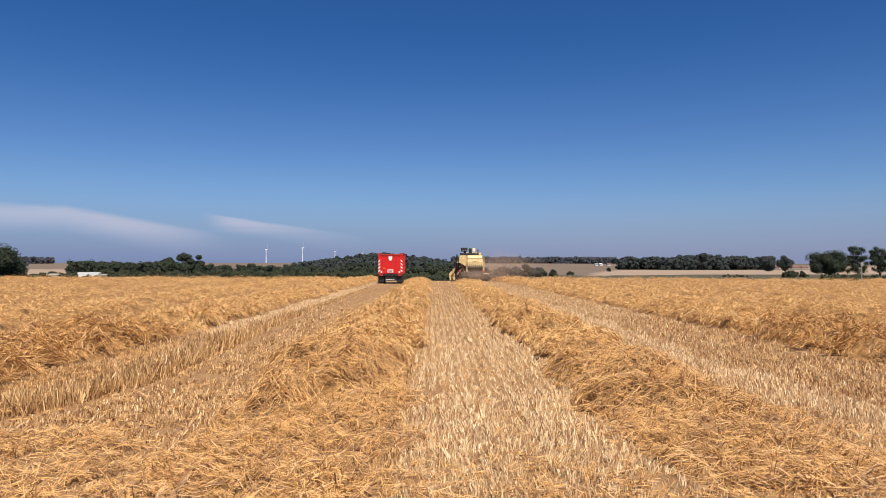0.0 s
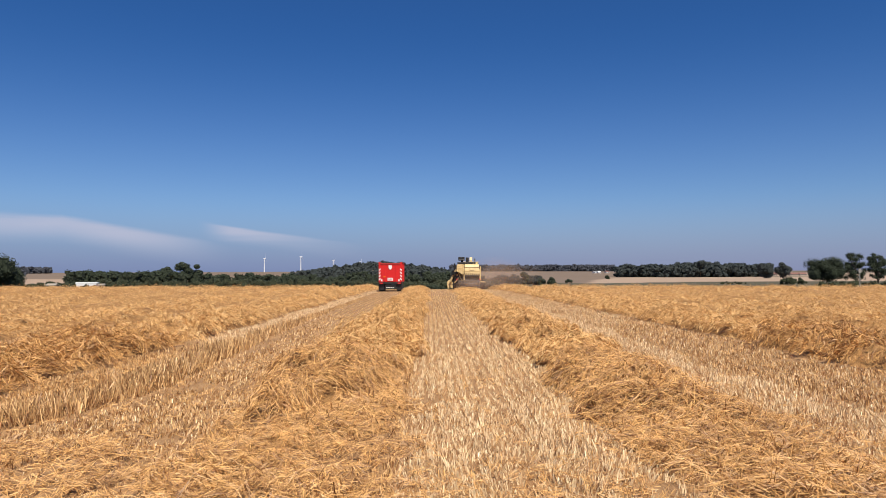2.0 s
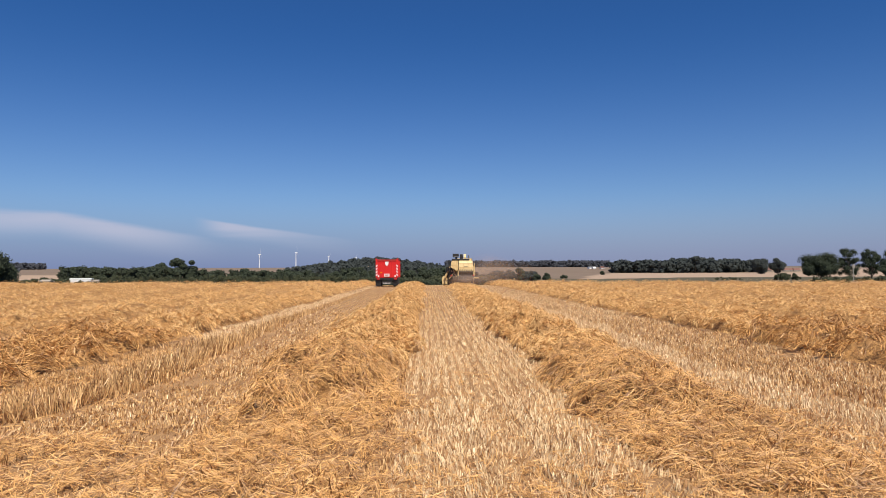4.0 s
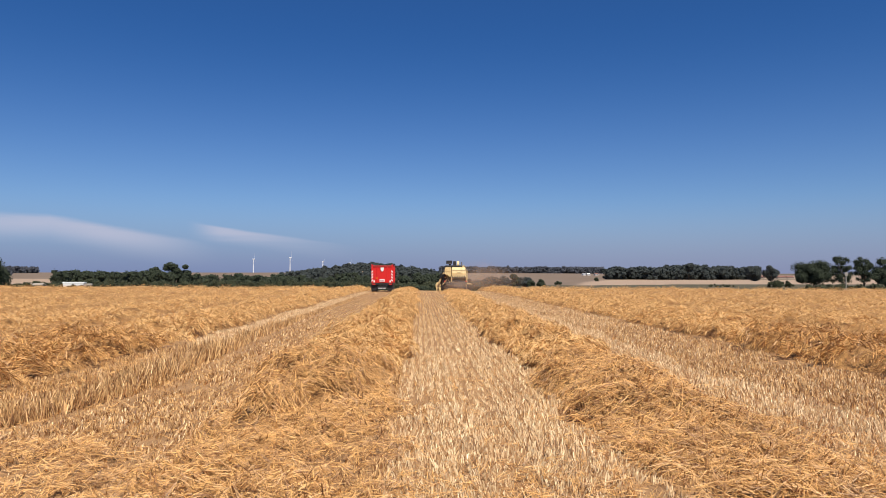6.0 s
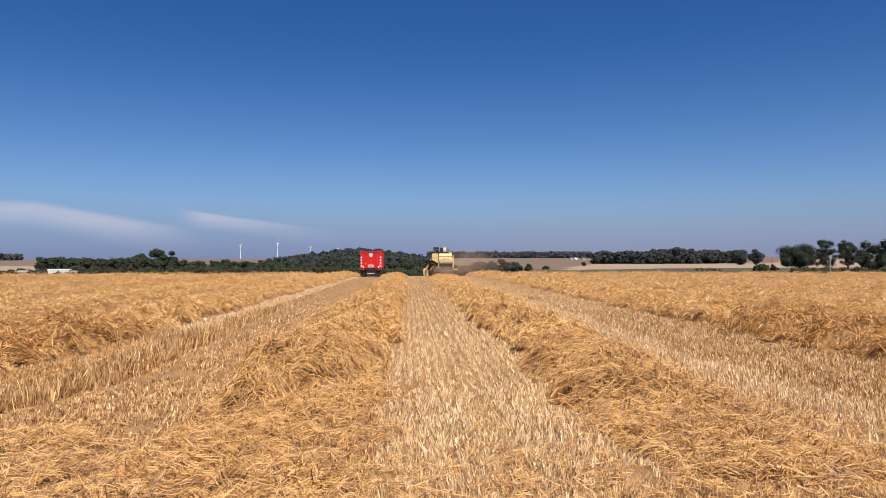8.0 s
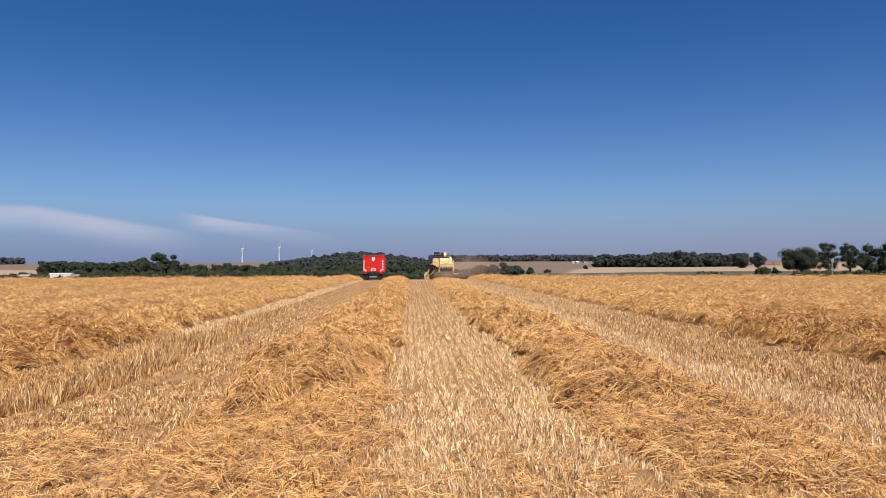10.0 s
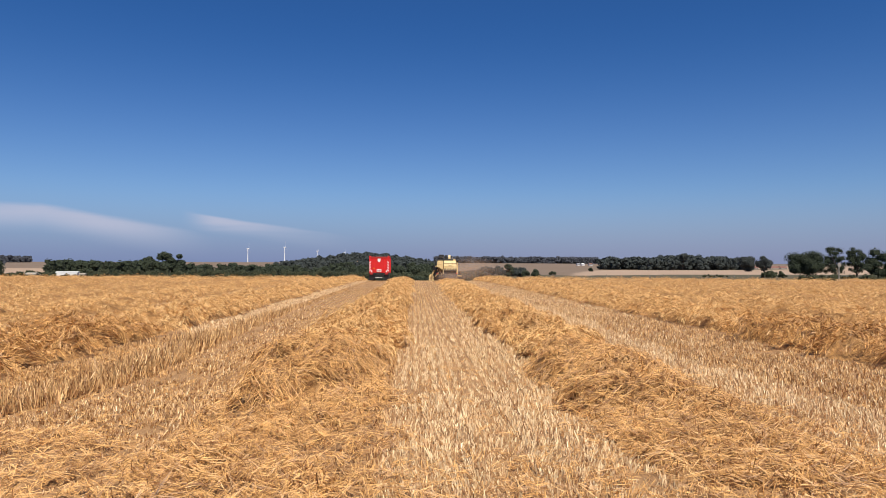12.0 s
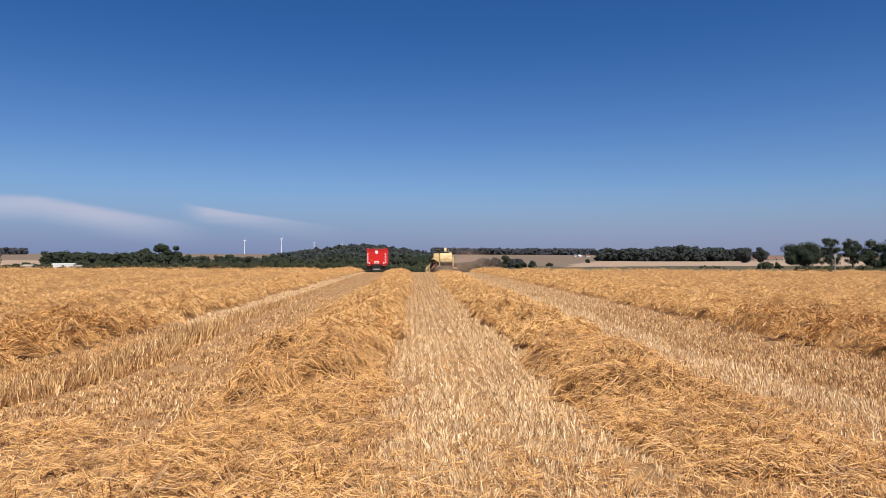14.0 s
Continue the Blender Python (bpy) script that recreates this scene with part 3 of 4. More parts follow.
def leaf_cloud(centres, radii, count, size, squash=0.8, loose=1.0):
    """Bent leaf clumps spread through the outer parts of overlapping lobes. Returns corners and faces."""
    m = len(centres)
    which = rng.integers(0, m, count)
    d = rng.normal(size=(count, 3))
    d /= np.linalg.norm(d, axis=1, keepdims=True)
    rad = radii[which] * rng.uniform(0.55, 1.06 * loose, count) ** 0.5
    c = centres[which] + d * rad[:, None] * np.array([1, 1, squash])
    n = d + rng.normal(size=(count, 3)) * 0.4 + np.array([0, -0.2, 0.7])      # leaf sprays face outwards and up
    n /= np.linalg.norm(n, axis=1, keepdims=True)
    a = np.cross(n, rng.normal(size=(count, 3)))
    a /= np.linalg.norm(a, axis=1, keepdims=True)
    b = np.cross(n, a)
    s = (size * rng.uniform(0.6, 1.4, count))[:, None]
    v = np.stack((c - a * s, c - b * s * 0.7 - n * s * 0.2, c + a * s, c + b * s * 0.7 - n * s * 0.2), 1).reshape(-1, 3)
    f = np.arange(count * 4).reshape(-1, 4)
    # dense inner twigs and leaves of each lobe
    k = 0.50 * radii[:, None, None] * np.array([1, 1, squash])
    cube = np.array([(i, j, l) for i in (-1, 1) for j in (-1, 1) for l in (-1, 1)], float)
    inner = (centres[:, None] + cube[None] * k).reshape(-1, 3)
    sides = np.array([(0, 1, 3, 2), (4, 6, 7, 5), (0, 4, 5, 1), (2, 3, 7, 6), (0, 2, 6, 4), (1, 5, 7, 3)])
    f2 = (count * 4 + 8 * np.arange(m)[:, None, None] + sides[None]).reshape(-1, 4)
    return np.concatenate((v, inner)), np.concatenate((f, f2))


def lobes(width, height, low, count):
    """Lobes of a crown that stands on its own foot: middles and radii."""
    t = rng.uniform(0, 1, count)
    ang = rng.uniform(0, 2 * math.pi, count)
    reach = width * 0.36 * np.sqrt(rng.uniform(0.1, 1, count)) * (1 - 0.55 * np.abs(t - 0.35))
    c = np.stack((np.cos(ang) * reach, np.sin(ang) * reach, low + (height - low) * (0.14 + 0.74 * t)), -1)
    return c, rng.uniform(0.15, 0.26, count) * min(width, (height - low) * 1.3)


def tree(name, u, y, height, width, label, leaf=LEAF, low=0.22, count=14, leaves=2600, size=0.22, category="tree", airy=1.0):
    foot = Vector((u * y, y, float(land(u * y, y)) - 0.1))
    root = new(name)
    root.location = foot
    c, r = lobes(width, height, height * low, count)
    r = r * airy
    bm = rod((0, 0, 0), (width * 0.03, 0, height * 0.62), height * 0.028, r2=height * 0.010, sides=9)
    for i in range(min(count, 9)):
        z = height * (low * 0.8 + 0.04 * i)
        rod((width * 0.03 * z / height, 0, z), tuple(c[i]), height * 0.010, bm, r2=height * 0.003, sides=6)
    part("trunk", bm, BARK, root, "dark tapered trunk with spreading limbs")
    v, f = leaf_cloud(c, r, leaves, size, loose=2.4 if airy < 1 else 1.0)
    from_arrays("crown", v, f, [leaf], root)
    return tagged(root, label, category)


def wood(name, stands, leaf, label, per_tree=90, size=0.9, category="woodland"):
    """Many crowns in one: stands of (u from, u to, y from, y to, trees, height, crown width)."""
    V, F, k = [], [], 0
    for u0, u1, y0, y1, count, height, width in stands:
        for _ in range(count):
            u, y = rng.uniform(u0, u1), rng.uniform(y0, y1)
            h = height * rng.uniform(0.82, 1.10)
            c, r = lobes(width * rng.uniform(0.8, 1.2), h, 0.0, 7)
            v, f = leaf_cloud(c, r, per_tree, size)
            V.append(v + np.array((u * y, y, float(land(u * y, y)))))
            F.append(f + k)
            k += len(v)
    return tagged(from_arrays(name, np.concatenate(V), np.concatenate(F), [leaf]), label, category, kind="stuff")


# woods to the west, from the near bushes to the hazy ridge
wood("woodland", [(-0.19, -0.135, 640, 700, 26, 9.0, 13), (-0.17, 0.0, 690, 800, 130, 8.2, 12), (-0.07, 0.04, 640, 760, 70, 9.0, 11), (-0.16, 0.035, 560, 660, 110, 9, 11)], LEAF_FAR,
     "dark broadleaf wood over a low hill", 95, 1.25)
wood("woodland", [(-0.492, -0.36, 380, 480, 105, 10.3, 10), (-0.44, -0.32, 360, 430, 70, 9.5, 9), (-0.33, -0.16, 360, 430, 80, 8.3, 8), (-0.22, -0.02, 340, 400, 90, 7.0, 8), (-0.12, 0.03, 420, 520, 60, 9.5, 8)], LEAF,
     "belt of dark green trees and bushes below the field", 125, 0.68)
wood("bushes", [(-0.47, 0.02, 300, 340, 90, 5.0, 6), (-0.05, 0.09, 235, 260, 50, 3.6, 5), (-0.62, -0.47, 290, 330, 46, 4.0, 5)], LEAF_LIGHT, "sunlit olive bushes in the valley", 200, 0.32, "bushes")
wood("woodland", [(-0.60, -0.52, 1500, 1650, 80, 13, 22), (-0.66, -0.55, 1000, 1060, 40, 10, 14)], LEAF_HAZE_TINT, "haze-tinted wood on a distant rise", 150, 1.6)
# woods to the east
wood("woodland", [(0.03, 0.25, 1850, 2050, 330, 17, 28)], LEAF_HAZE_TINT, "haze-tinted wood along a distant ridge", 110, 2.1)
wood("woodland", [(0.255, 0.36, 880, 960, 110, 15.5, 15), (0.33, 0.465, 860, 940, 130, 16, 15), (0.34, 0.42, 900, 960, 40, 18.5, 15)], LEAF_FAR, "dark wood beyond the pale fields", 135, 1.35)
wood("bushes", [(0.06, 0.15, 330, 400, 36, 4.0, 6), (0.085, 0.125, 360, 400, 10, 5.0, 6)], LEAF_FAR, "dark bushes along a field edge", 220, 0.36, "bushes")
wood("bushes", [(0.475, 0.515, 285, 292, 9, 2.6, 5.5), (0.40, 0.44, 300, 306, 4, 1.6, 4.0)], LEAF_LIGHT, "low olive bushes on a rough grass strip", 300, 0.22, "bushes")
wood("hedge", [(-0.62, 0.06, 150, 156, 160, 2.3, 4.0)], LEAF, "low dark hedge beyond the brow of the field", 120, 0.22, "hedge")
wood("hedge", [(0.54, 0.74, 190, 200, 80, 3.2, 5)], LEAF_LIGHT, "dark hedge under the roadside trees", 200, 0.25, "hedge")

tree("tree", -0.594, 180, 10.3, 19, "large dark broadleaf tree with a dense low crown", low=0.02, count=30, leaves=14000, size=0.22)
tree("tree", -0.362, 380, 14.0, 9, "tall dark tree above a belt of bushes", low=0.2, leaves=2600, size=0.45)
tree("tree", -0.339, 380, 14.5, 10.5, "broad dark tree with a flat rounded crown", low=0.2, leaves=3000, size=0.45)
tree("tree", -0.322, 382, 14.2, 9, "broad dark tree with a flat rounded crown", low=0.2, leaves=2600, size=0.45)
tree("tree", -0.247, 420, 10.5, 7, "small dark tree beside pale fields", low=0.2, leaves=1600, size=0.4)
for u, h, w in ((0.168, 3.8, 6.0), (0.153, 3.2, 4.0), (0.128, 5.6, 6.5)):
    tree("tree", u, 330, h, w, "round dark bush-like tree in a pale field", low=0.04, count=9, leaves=1500, size=0.35)
tree("tree", 0.190, 420, 3.0, 6.0, "low round dark tree in a brown field", low=0.04, count=9, leaves=1200, size=0.35)
tree("tree", 0.243, 640, 3.6, 5.5, "small round tree in a pale field", low=0.05, count=8, leaves=800, size=0.5)
tree("tree", 0.372, 860, 20.0, 16, "tall tree standing above the wood", leaf=LEAF_FAR, low=0.15, leaves=1800, size=0.9)
tree("tree", 0.461, 700, 15.5, 19, "dark rounded tree by the houses", leaf=LEAF_FAR, low=0.05, count=22, leaves=3000, size=0.6)
tree("tree", 0.488, 600, 13.5, 15, "dark tree beside the houses", leaf=LEAF_FAR, low=0.1, leaves=2000, size=0.6)
tree("tree", 0.547, 225, 9.7, 15.5, "broad round-crowned tree with sunlit top", leaf=LEAF, low=0.34, count=60, leaves=14000, size=0.2, airy=0.8)
tree("tree", 0.588, 225, 12.3, 8.6, "slender airy tree with gaps in its crown", low=0.2, count=46, leaves=4600, size=0.17, airy=0.42)
tree("tree", 0.619, 225, 12.5, 8.1, "slender airy tree with gaps in its crown", low=0.2, count=46, leaves=4600, size=0.17, airy=0.42)
tree("tree", 0.65, 240, 11.5, 10, "dark leafy tree by the field", low=0.1, count=14, leaves=2600, size=0.26)
tree("tree", 0.69, 235, 12.0, 12, "dark leafy tree by the field", low=0.1, count=14, leaves=2600, size=0.26)


# ---- wind turbines ----
def wind_turbine(u, y, base, hub, spin):
    root = new("wind_turbine")
    root.location = (u * y, y, base)
    root.rotation_euler = (0, 0, radians(82))
    part("tower", rod((0, 0, -20), (0, 0, hub), 2.5, r2=1.4, sides=16), MAST, root)
    part("nacelle", box(-1.6, 1.6, -3.5, 4.5, hub - 0.6, hub + 2.6, 0.6), MAST, root)
    rotor = part("rotor", lathe([(0.05, -2.2), (1.4, -1.6), (1.9, 0), (1.9, 1.0)], 14), MAST, root)
    rotor.location, rotor.rotation_euler = (0, -4.6, hub + 1.2), (0, 0, radians(90))
    for k in range(3):
        bm = bmesh.new()
        chord = [(0.0, 0.6), (3, 1.0), (9, 0.75), (19, 0.45), (25, 0.15)]
        a = [[bm.verts.new((0.0, s, r + 1)), bm.verts.new((0.45 * s + 0.1, -0.2 * s, r + 1)), bm.verts.new((0.0, -s, r + 1)), bm.verts.new((-0.25 * s - 0.05, 0, r + 1))] for r, s in chord]
        for p, q_ in zip(a, a[1:]):
            for i in range(4):
                bm.faces.new((p[i], p[(i + 1) % 4], q_[(i + 1) % 4], q_[i]))
        bmesh.ops.recalc_face_normals(bm, faces=bm.faces)
        blade = part("blade", bm, MAST, rotor)
        blade.rotation_euler = (radians(spin + 120 * k), 0, 0)
    return tagged(root, "white three-bladed wind turbine on the skyline", "wind turbine", "wind turbines")


for u, y, base, hub, spin in ((-0.2273, 3100, 17, 58, 10), (-0.1777, 3000, 17, 62, 5), (-0.1334, 3700, 28, 50, 60), (-0.0965, 3800, 30, 42, 40)):
    wind_turbine(u, y, base, hub, spin)


# ---- buildings and small things far off ----
def house(name, u, y, long_, deep, wall, ridge, turn, wall_mat, roof_mat, label, windows=3, category="house", e=0.35):
    root = new(name)
    root.location = (u * y, y, float(land(u * y, y)) - 0.2)
    root.rotation_euler = (0, 0, radians(turn))
    h, d = long_ / 2, deep / 2
    part("wall", prism([(-d, 0), (d, 0), (d, wall), (0, ridge - 0.25), (-d, wall)], -h, h), wall_mat, root)
    drop = (ridge - wall) / d * e
    part("roof", prism([(-d - e, wall - drop), (0, ridge), (d + e, wall - drop), (d + e, wall - drop + 0.22), (0, ridge + 0.25), (-d - e, wall - drop + 0.22)], -h - 0.3, h + 0.3), roof_mat, root)
    for k in range(windows):
        x = -h + long_ * (k + 0.5) / windows
        w = part("window", box(x - 0.5, x + 0.5, -d - 0.03, -d + 0.1, wall * 0.4, wall * 0.8, 0.02), DARK_GLASS, root)
        part("sill", box(x - 0.6, x + 0.6, -d - 0.12, -d + 0.05, wall * 0.4 - 0.1, wall * 0.4 - 0.004), WHITE, w)
    return tagged(root, label, category)


house("shed", -0.467, 200, 5.2, 1.5, 1.45, 1.55, 4, WHITE, WHITE, "long low white shed at the field's edge", 0, "shed", 0.04).location.z = -1.55
house("shed", -0.4485, 203, 1.6, 1.2, 0.9, 1.1, 4, WOOD, WOOD, "small pale lean-to beside a white shed", 1, "shed", 0.04).location.z = -1.55
house("shed", -0.514, 205, 2.4, 1.2, 0.85, 1.1, -6, WOOD, WOOD, "small pale hut by the field", 0, "shed").location.z = -1.45
for u, y, l, w, rdg, wm, rm in ((0.2255, 1250, 5, 2.6, 4.0, WHITE, ROOF_GREY), (0.2315, 1250, 5, 2.4, 3.8, WHITE, WHITE), (0.2425, 1260, 6, 2.4, 4.0, CONCRETE, ROOF_TILE)):
    house("house", u, y, l, 7, w, rdg, 8, wm, rm, "small pale farm building below a wooded ridge", 2, "building")
for u, l, t in ((0.4665, 12, 5), (0.474, 9, -20), (0.502, 14, 3), (0.513, 11, 15)):
    house("house", u, 1000, l, 7, 2.2, 4.2, t, WOOD, ROOF_TILE, "low pale house with a red tiled roof", 4)

post = new("pole")
post.location = (0.594 * 185, 185, float(land(0.594 * 185, 185)))
part("post", rod((0, 0, -0.3), (0, 0, 6.6), 0.17, r2=0.12), WOOD, post)
part("plate", box(-0.36, 0.36, -0.26, -0.13, 5.5, 6.5, 0.04), WOOD, post, "small pale plate")
tagged(post, "pale wooden pole beside roadside trees", "pole")
gate = new("field_gate")
gate.location = (0.600 * 190, 190, float(land(0.600 * 190, 190)) + 0.9)
for x in (-1.75, 1.75):
    part("gate_post", rod((x, 0, -1.2), (x, 0, 1.35), 0.10, r2=0.09, sides=8), WOOD, gate)
for z in (0.25, 0.60, 0.95, 1.20):
    part("rail", box(-1.68, 1.68, -0.03, 0.03, z, z + 0.09, 0.01), WOOD, gate)
part("brace", rod((-1.6, -0.05, 0.25), (1.6, -0.05, 1.2), 0.045, sides=8), WOOD, gate)
tagged(gate, "weathered pale wooden field gate beside the roadside trees", "gate")
for i in range(14):
    u = 0.245 + 0.02 * i
    fp = mesh_object("fence_post", rod((0, 0, -0.2), (0.02, 0, 1.3), 0.09, r2=0.07, sides=8), WOOD)
    fp.location = (u * 330, 330, float(land(u * 330, 330)))
    tagged(fp, "weathered wooden fence post in a pale field", "fence post", "fence posts")


# ---- wheels ----
def wheel(parent, x, y, r, width, rim_mat, lugs=18, name="wheel"):
    """A wheel whose axle lies along x; its own parts are tyre, rim and hub."""
    root = new(name)
    root.parent = parent
    root.location = (x, y, r)
    h = width / 2
    bm = lathe([(r * 0.58, -h * 0.9), (r * 0.8, -h), (r * 0.95, -h * 0.9), (r * 0.975, -h * 0.5), (r * 0.975, h * 0.5), (r * 0.95, h * 0.9), (r * 0.8, h), (r * 0.58, h * 0.9)])
    for i in range(lugs):
        for s in (-1, 1):
            a = 2 * math.pi * (i + (0.25 if s > 0 else 0)) / lugs
            m = Matrix.Rotation(a, 4, "X") @ Matrix.Translation((s * h * 0.46, 0, r * 0.965)) @ Matrix.Rotation(radians(s * 32), 4, "Z")
            bmesh.ops.create_cube(bm, size=1, matrix=m @ Matrix.Diagonal((h * 0.95, r * 0.07, r * 0.07, 1)))
    part("tyre", bm, RUBBER, root)
    part("rim", lathe([(r * 0.60, -h * 0.85), (r * 0.52, -h * 0.7), (r * 0.50, -h * 0.2), (0.02, -h * 0.25), (0.02, h * 0.25), (r * 0.50, h * 0.2), (r * 0.52, h * 0.7), (r * 0.60, h * 0.85)]), rim_mat, root)
    bm = lathe([(0.02, -h * 0.5), (r * 0.14, -h * 0.48), (r * 0.16, 0), (r * 0.14, h * 0.48), (0.02, h * 0.5)], 14)
    part("hub", bm, STEEL, root)
    return root


# ---- red tipping trailer ----
def build_trailer():
    root = tagged(new("grain_trailer"), "red tipping grain trailer with striped markers driving over stubble", "trailer")
    W, Z0, Z1, L = 1.12, 0.98, 2.84, 6.2
    bm = box(-W, W, 0.10, L, Z0, Z0 + 0.1, 0.02)
    box(-W, -W + 0.07, 0.10, L, Z0 + 0.1, Z1, 0.015, bm)
    box(W - 0.07, W, 0.10, L, Z0 + 0.1, Z1, 0.015, bm)
    box(-W + 0.07, W - 0.07, L - 0.07, L, Z0 + 0.1, Z1, 0.015, bm)
    part("body", bm, RED, root)
    for k in range(7):
        y = 0.35 + k * 0.93
        for s in (-1, 1):
            part("rib", box(*sorted((s * W, s * (W + 0.05))), y - 0.05, y + 0.05, Z0, Z1 - 0.05, 0.012), RED, root)
    for s in (-1, 1):
        part("top_rail", box(*sorted((s * (W - 0.09), s * (W + 0.06))), 0.06, L, Z1, Z1 + 0.09, 0.02), DARK_RED, root)
        part("corner_post", box(*sorted((s * (W - 0.14), s * (W + 0.03))), -0.01, 0.097, Z0 - 0.05, Z1 + 0.05, 0.02), RED, root)
    gate = part("tailgate", box(-W + 0.14, W - 0.14, 0.0, 0.07, Z0 - 0.02, Z1 - 0.02, 0.015), RED, root)
    part("top_beam", box(-W + 0.14, W - 0.14, -0.06, 0.0, Z1 - 0.16, Z1 - 0.02, 0.015), DARK_RED, gate)
    part("grain_hatch", box(-0.32, 0.32, -0.05, -0.002, 1.02, 1.32, 0.015), RED, gate)
    for x in (-0.55, 0.55):
        part("stiffener", box(x - 0.05, x + 0.05, -0.045, -0.002, Z0 + 0.05, Z1 - 0.18, 0.012), RED, gate)
    # white shield
    bm = bmesh.new()
    pts = [(-0.17, 2.60), (0.17, 2.60), (0.17, 2.36), (0.11, 2.24), (0, 2.16), (-0.11, 2.24), (-0.17, 2.36)]
    a = [bm.verts.new((x, -0.055, z)) for x, z in pts]
    b = [bm.verts.new((x, -0.030, z)) for x, z in pts]
    bm.faces.new(a), bm.faces.new(b[::-1])
    for i in range(len(a)):
        j = (i + 1) % len(a)
        bm.faces.new((a[j], a[i], b[i], b[j]))
    bmesh.ops.recalc_face_normals(bm, faces=bm.faces)
    part("shield_mark", bm, WHITE, gate, "plain white shield mark")
    plate = part("number_plate", box(-0.27, 0.27, -0.075, -0.052, 1.07, 1.36, 0.01), WHITE, gate, "white number plate")
    for x0, x1, z in ((-0.21, -0.06, 1.25), (-0.02, 0.20, 1.25), (-0.18, 0.16, 1.15)):
        part("plate_bar", box(x0, x1, -0.081, -0.0755, z - 0.032, z + 0.032), DARK_RED, plate)
    part("marker_lamp", box(-0.68, -0.48, -0.07, -0.046, 1.42, 1.52, 0.01), AMBER, gate, "amber marker lamp")
    # slanting white and red warning strips
    for s in (-1, 1):
        strip = part("warning_strip", box(*sorted((s * (W - 0.16), s * (W + 0.02))), -0.03, -0.012, 1.05, 2.28, 0.004), REFLECT_RED, root, "red and white slanting warning strip")
        for k in range(4):
            z = 1.10 + k * 0.31
            bm = bmesh.new()
            x0, x1 = s * (W - 0.155), s * (W + 0.015)
            q4 = [(x0, z + 0.13), (x1, z), (x1, z + 0.15), (x0, z + 0.28)]
            f4 = [bm.verts.new((x, -0.040, zz)) for x, zz in q4]
            g4 = [bm.verts.new((x, -0.031, zz)) for x, zz in q4]
            bm.faces.new(f4), bm.faces.new(g4[::-1])
            for i in range(4):
                j = (i + 1) % 4
                bm.faces.new((f4[j], f4[i], g4[i], g4[j]))
            bmesh.ops.recalc_face_normals(bm, faces=bm.faces)
            part("white_stripe", bm, WHITE, strip)
        part("reflector", box(*sorted((s * 0.78, s * 0.92)), -0.035, -0.002, 1.02, 1.22, 0.01), WHITE, gate)
    part("chassis", box(-0.45, -0.30, 0.15, L + 0.2, 0.70, 0.977, 0.02), BLACK, root)
    part("chassis", box(0.30, 0.45, 0.15, L + 0.2, 0.70, 0.977, 0.02), BLACK, root)
    bar = part("rear_bar", box(-1.06, 1.06, 0.02, 0.16, 0.74, 0.92, 0.02), BLACK, root)
    for s in (-1, 1):
        part("tail_lamp", box(*sorted((s * 0.72, s * 1.04)), -0.03, 0.018, 0.77, 0.89, 0.01), REFLECT_RED, bar, "red tail lamp")
        part("mudflap", box(*sorted((s * 0.60, s * 1.18)), 0.20, 0.225, 0.14, 0.72, 0.005), BLACK, root)
    flap = part("lower_flap", box(-0.52, 0.52, 0.10, 0.14, 0.30, 0.66, 0.01), BLACK, root)
    for x0, x1 in ((-0.42, -0.26), (-0.22, 0.02), (0.06, 0.18), (0.22, 0.36)):
        part("lettering_bar", box(x0, x1, 0.088, 0.097, 0.36, 0.44), CONCRETE, flap, "white lettering")
    for y in (1.3, 2.65):
        part("axle", rod((-0.8, y, 0.52), (0.8, y, 0.52), 0.07), BLACK, root)
    bm = rod((-0.35, L, 0.66), (0, L + 1.8, 0.55), 0.06)
    rod((0.35, L, 0.66), (0, L + 1.8, 0.55), 0.06, bm)
    part("drawbar", bm, BLACK, root)
    wheels = [wheel(root, s * 0.89, y, 0.58, 0.56, DARK_RED, 16) for y in (1.3, 2.65) for s in (-1, 1)]
    return root, wheels


def plate(points, y0, y1):
    """A flat plate with an outline in x and z, from y0 to y1."""
    bm = bmesh.new()
    a = [bm.verts.new((x, y0, z)) for x, z in points]
    b = [bm.verts.new((x, y1, z)) for x, z in points]
    bm.faces.new(a), bm.faces.new(b[::-1])
    for i in range(len(a)):
        j = (i + 1) % len(a)
        bm.faces.new((a[j], a[i], b[i], b[j]))
    bmesh.ops.recalc_face_normals(bm, faces=bm.faces)
    return bm


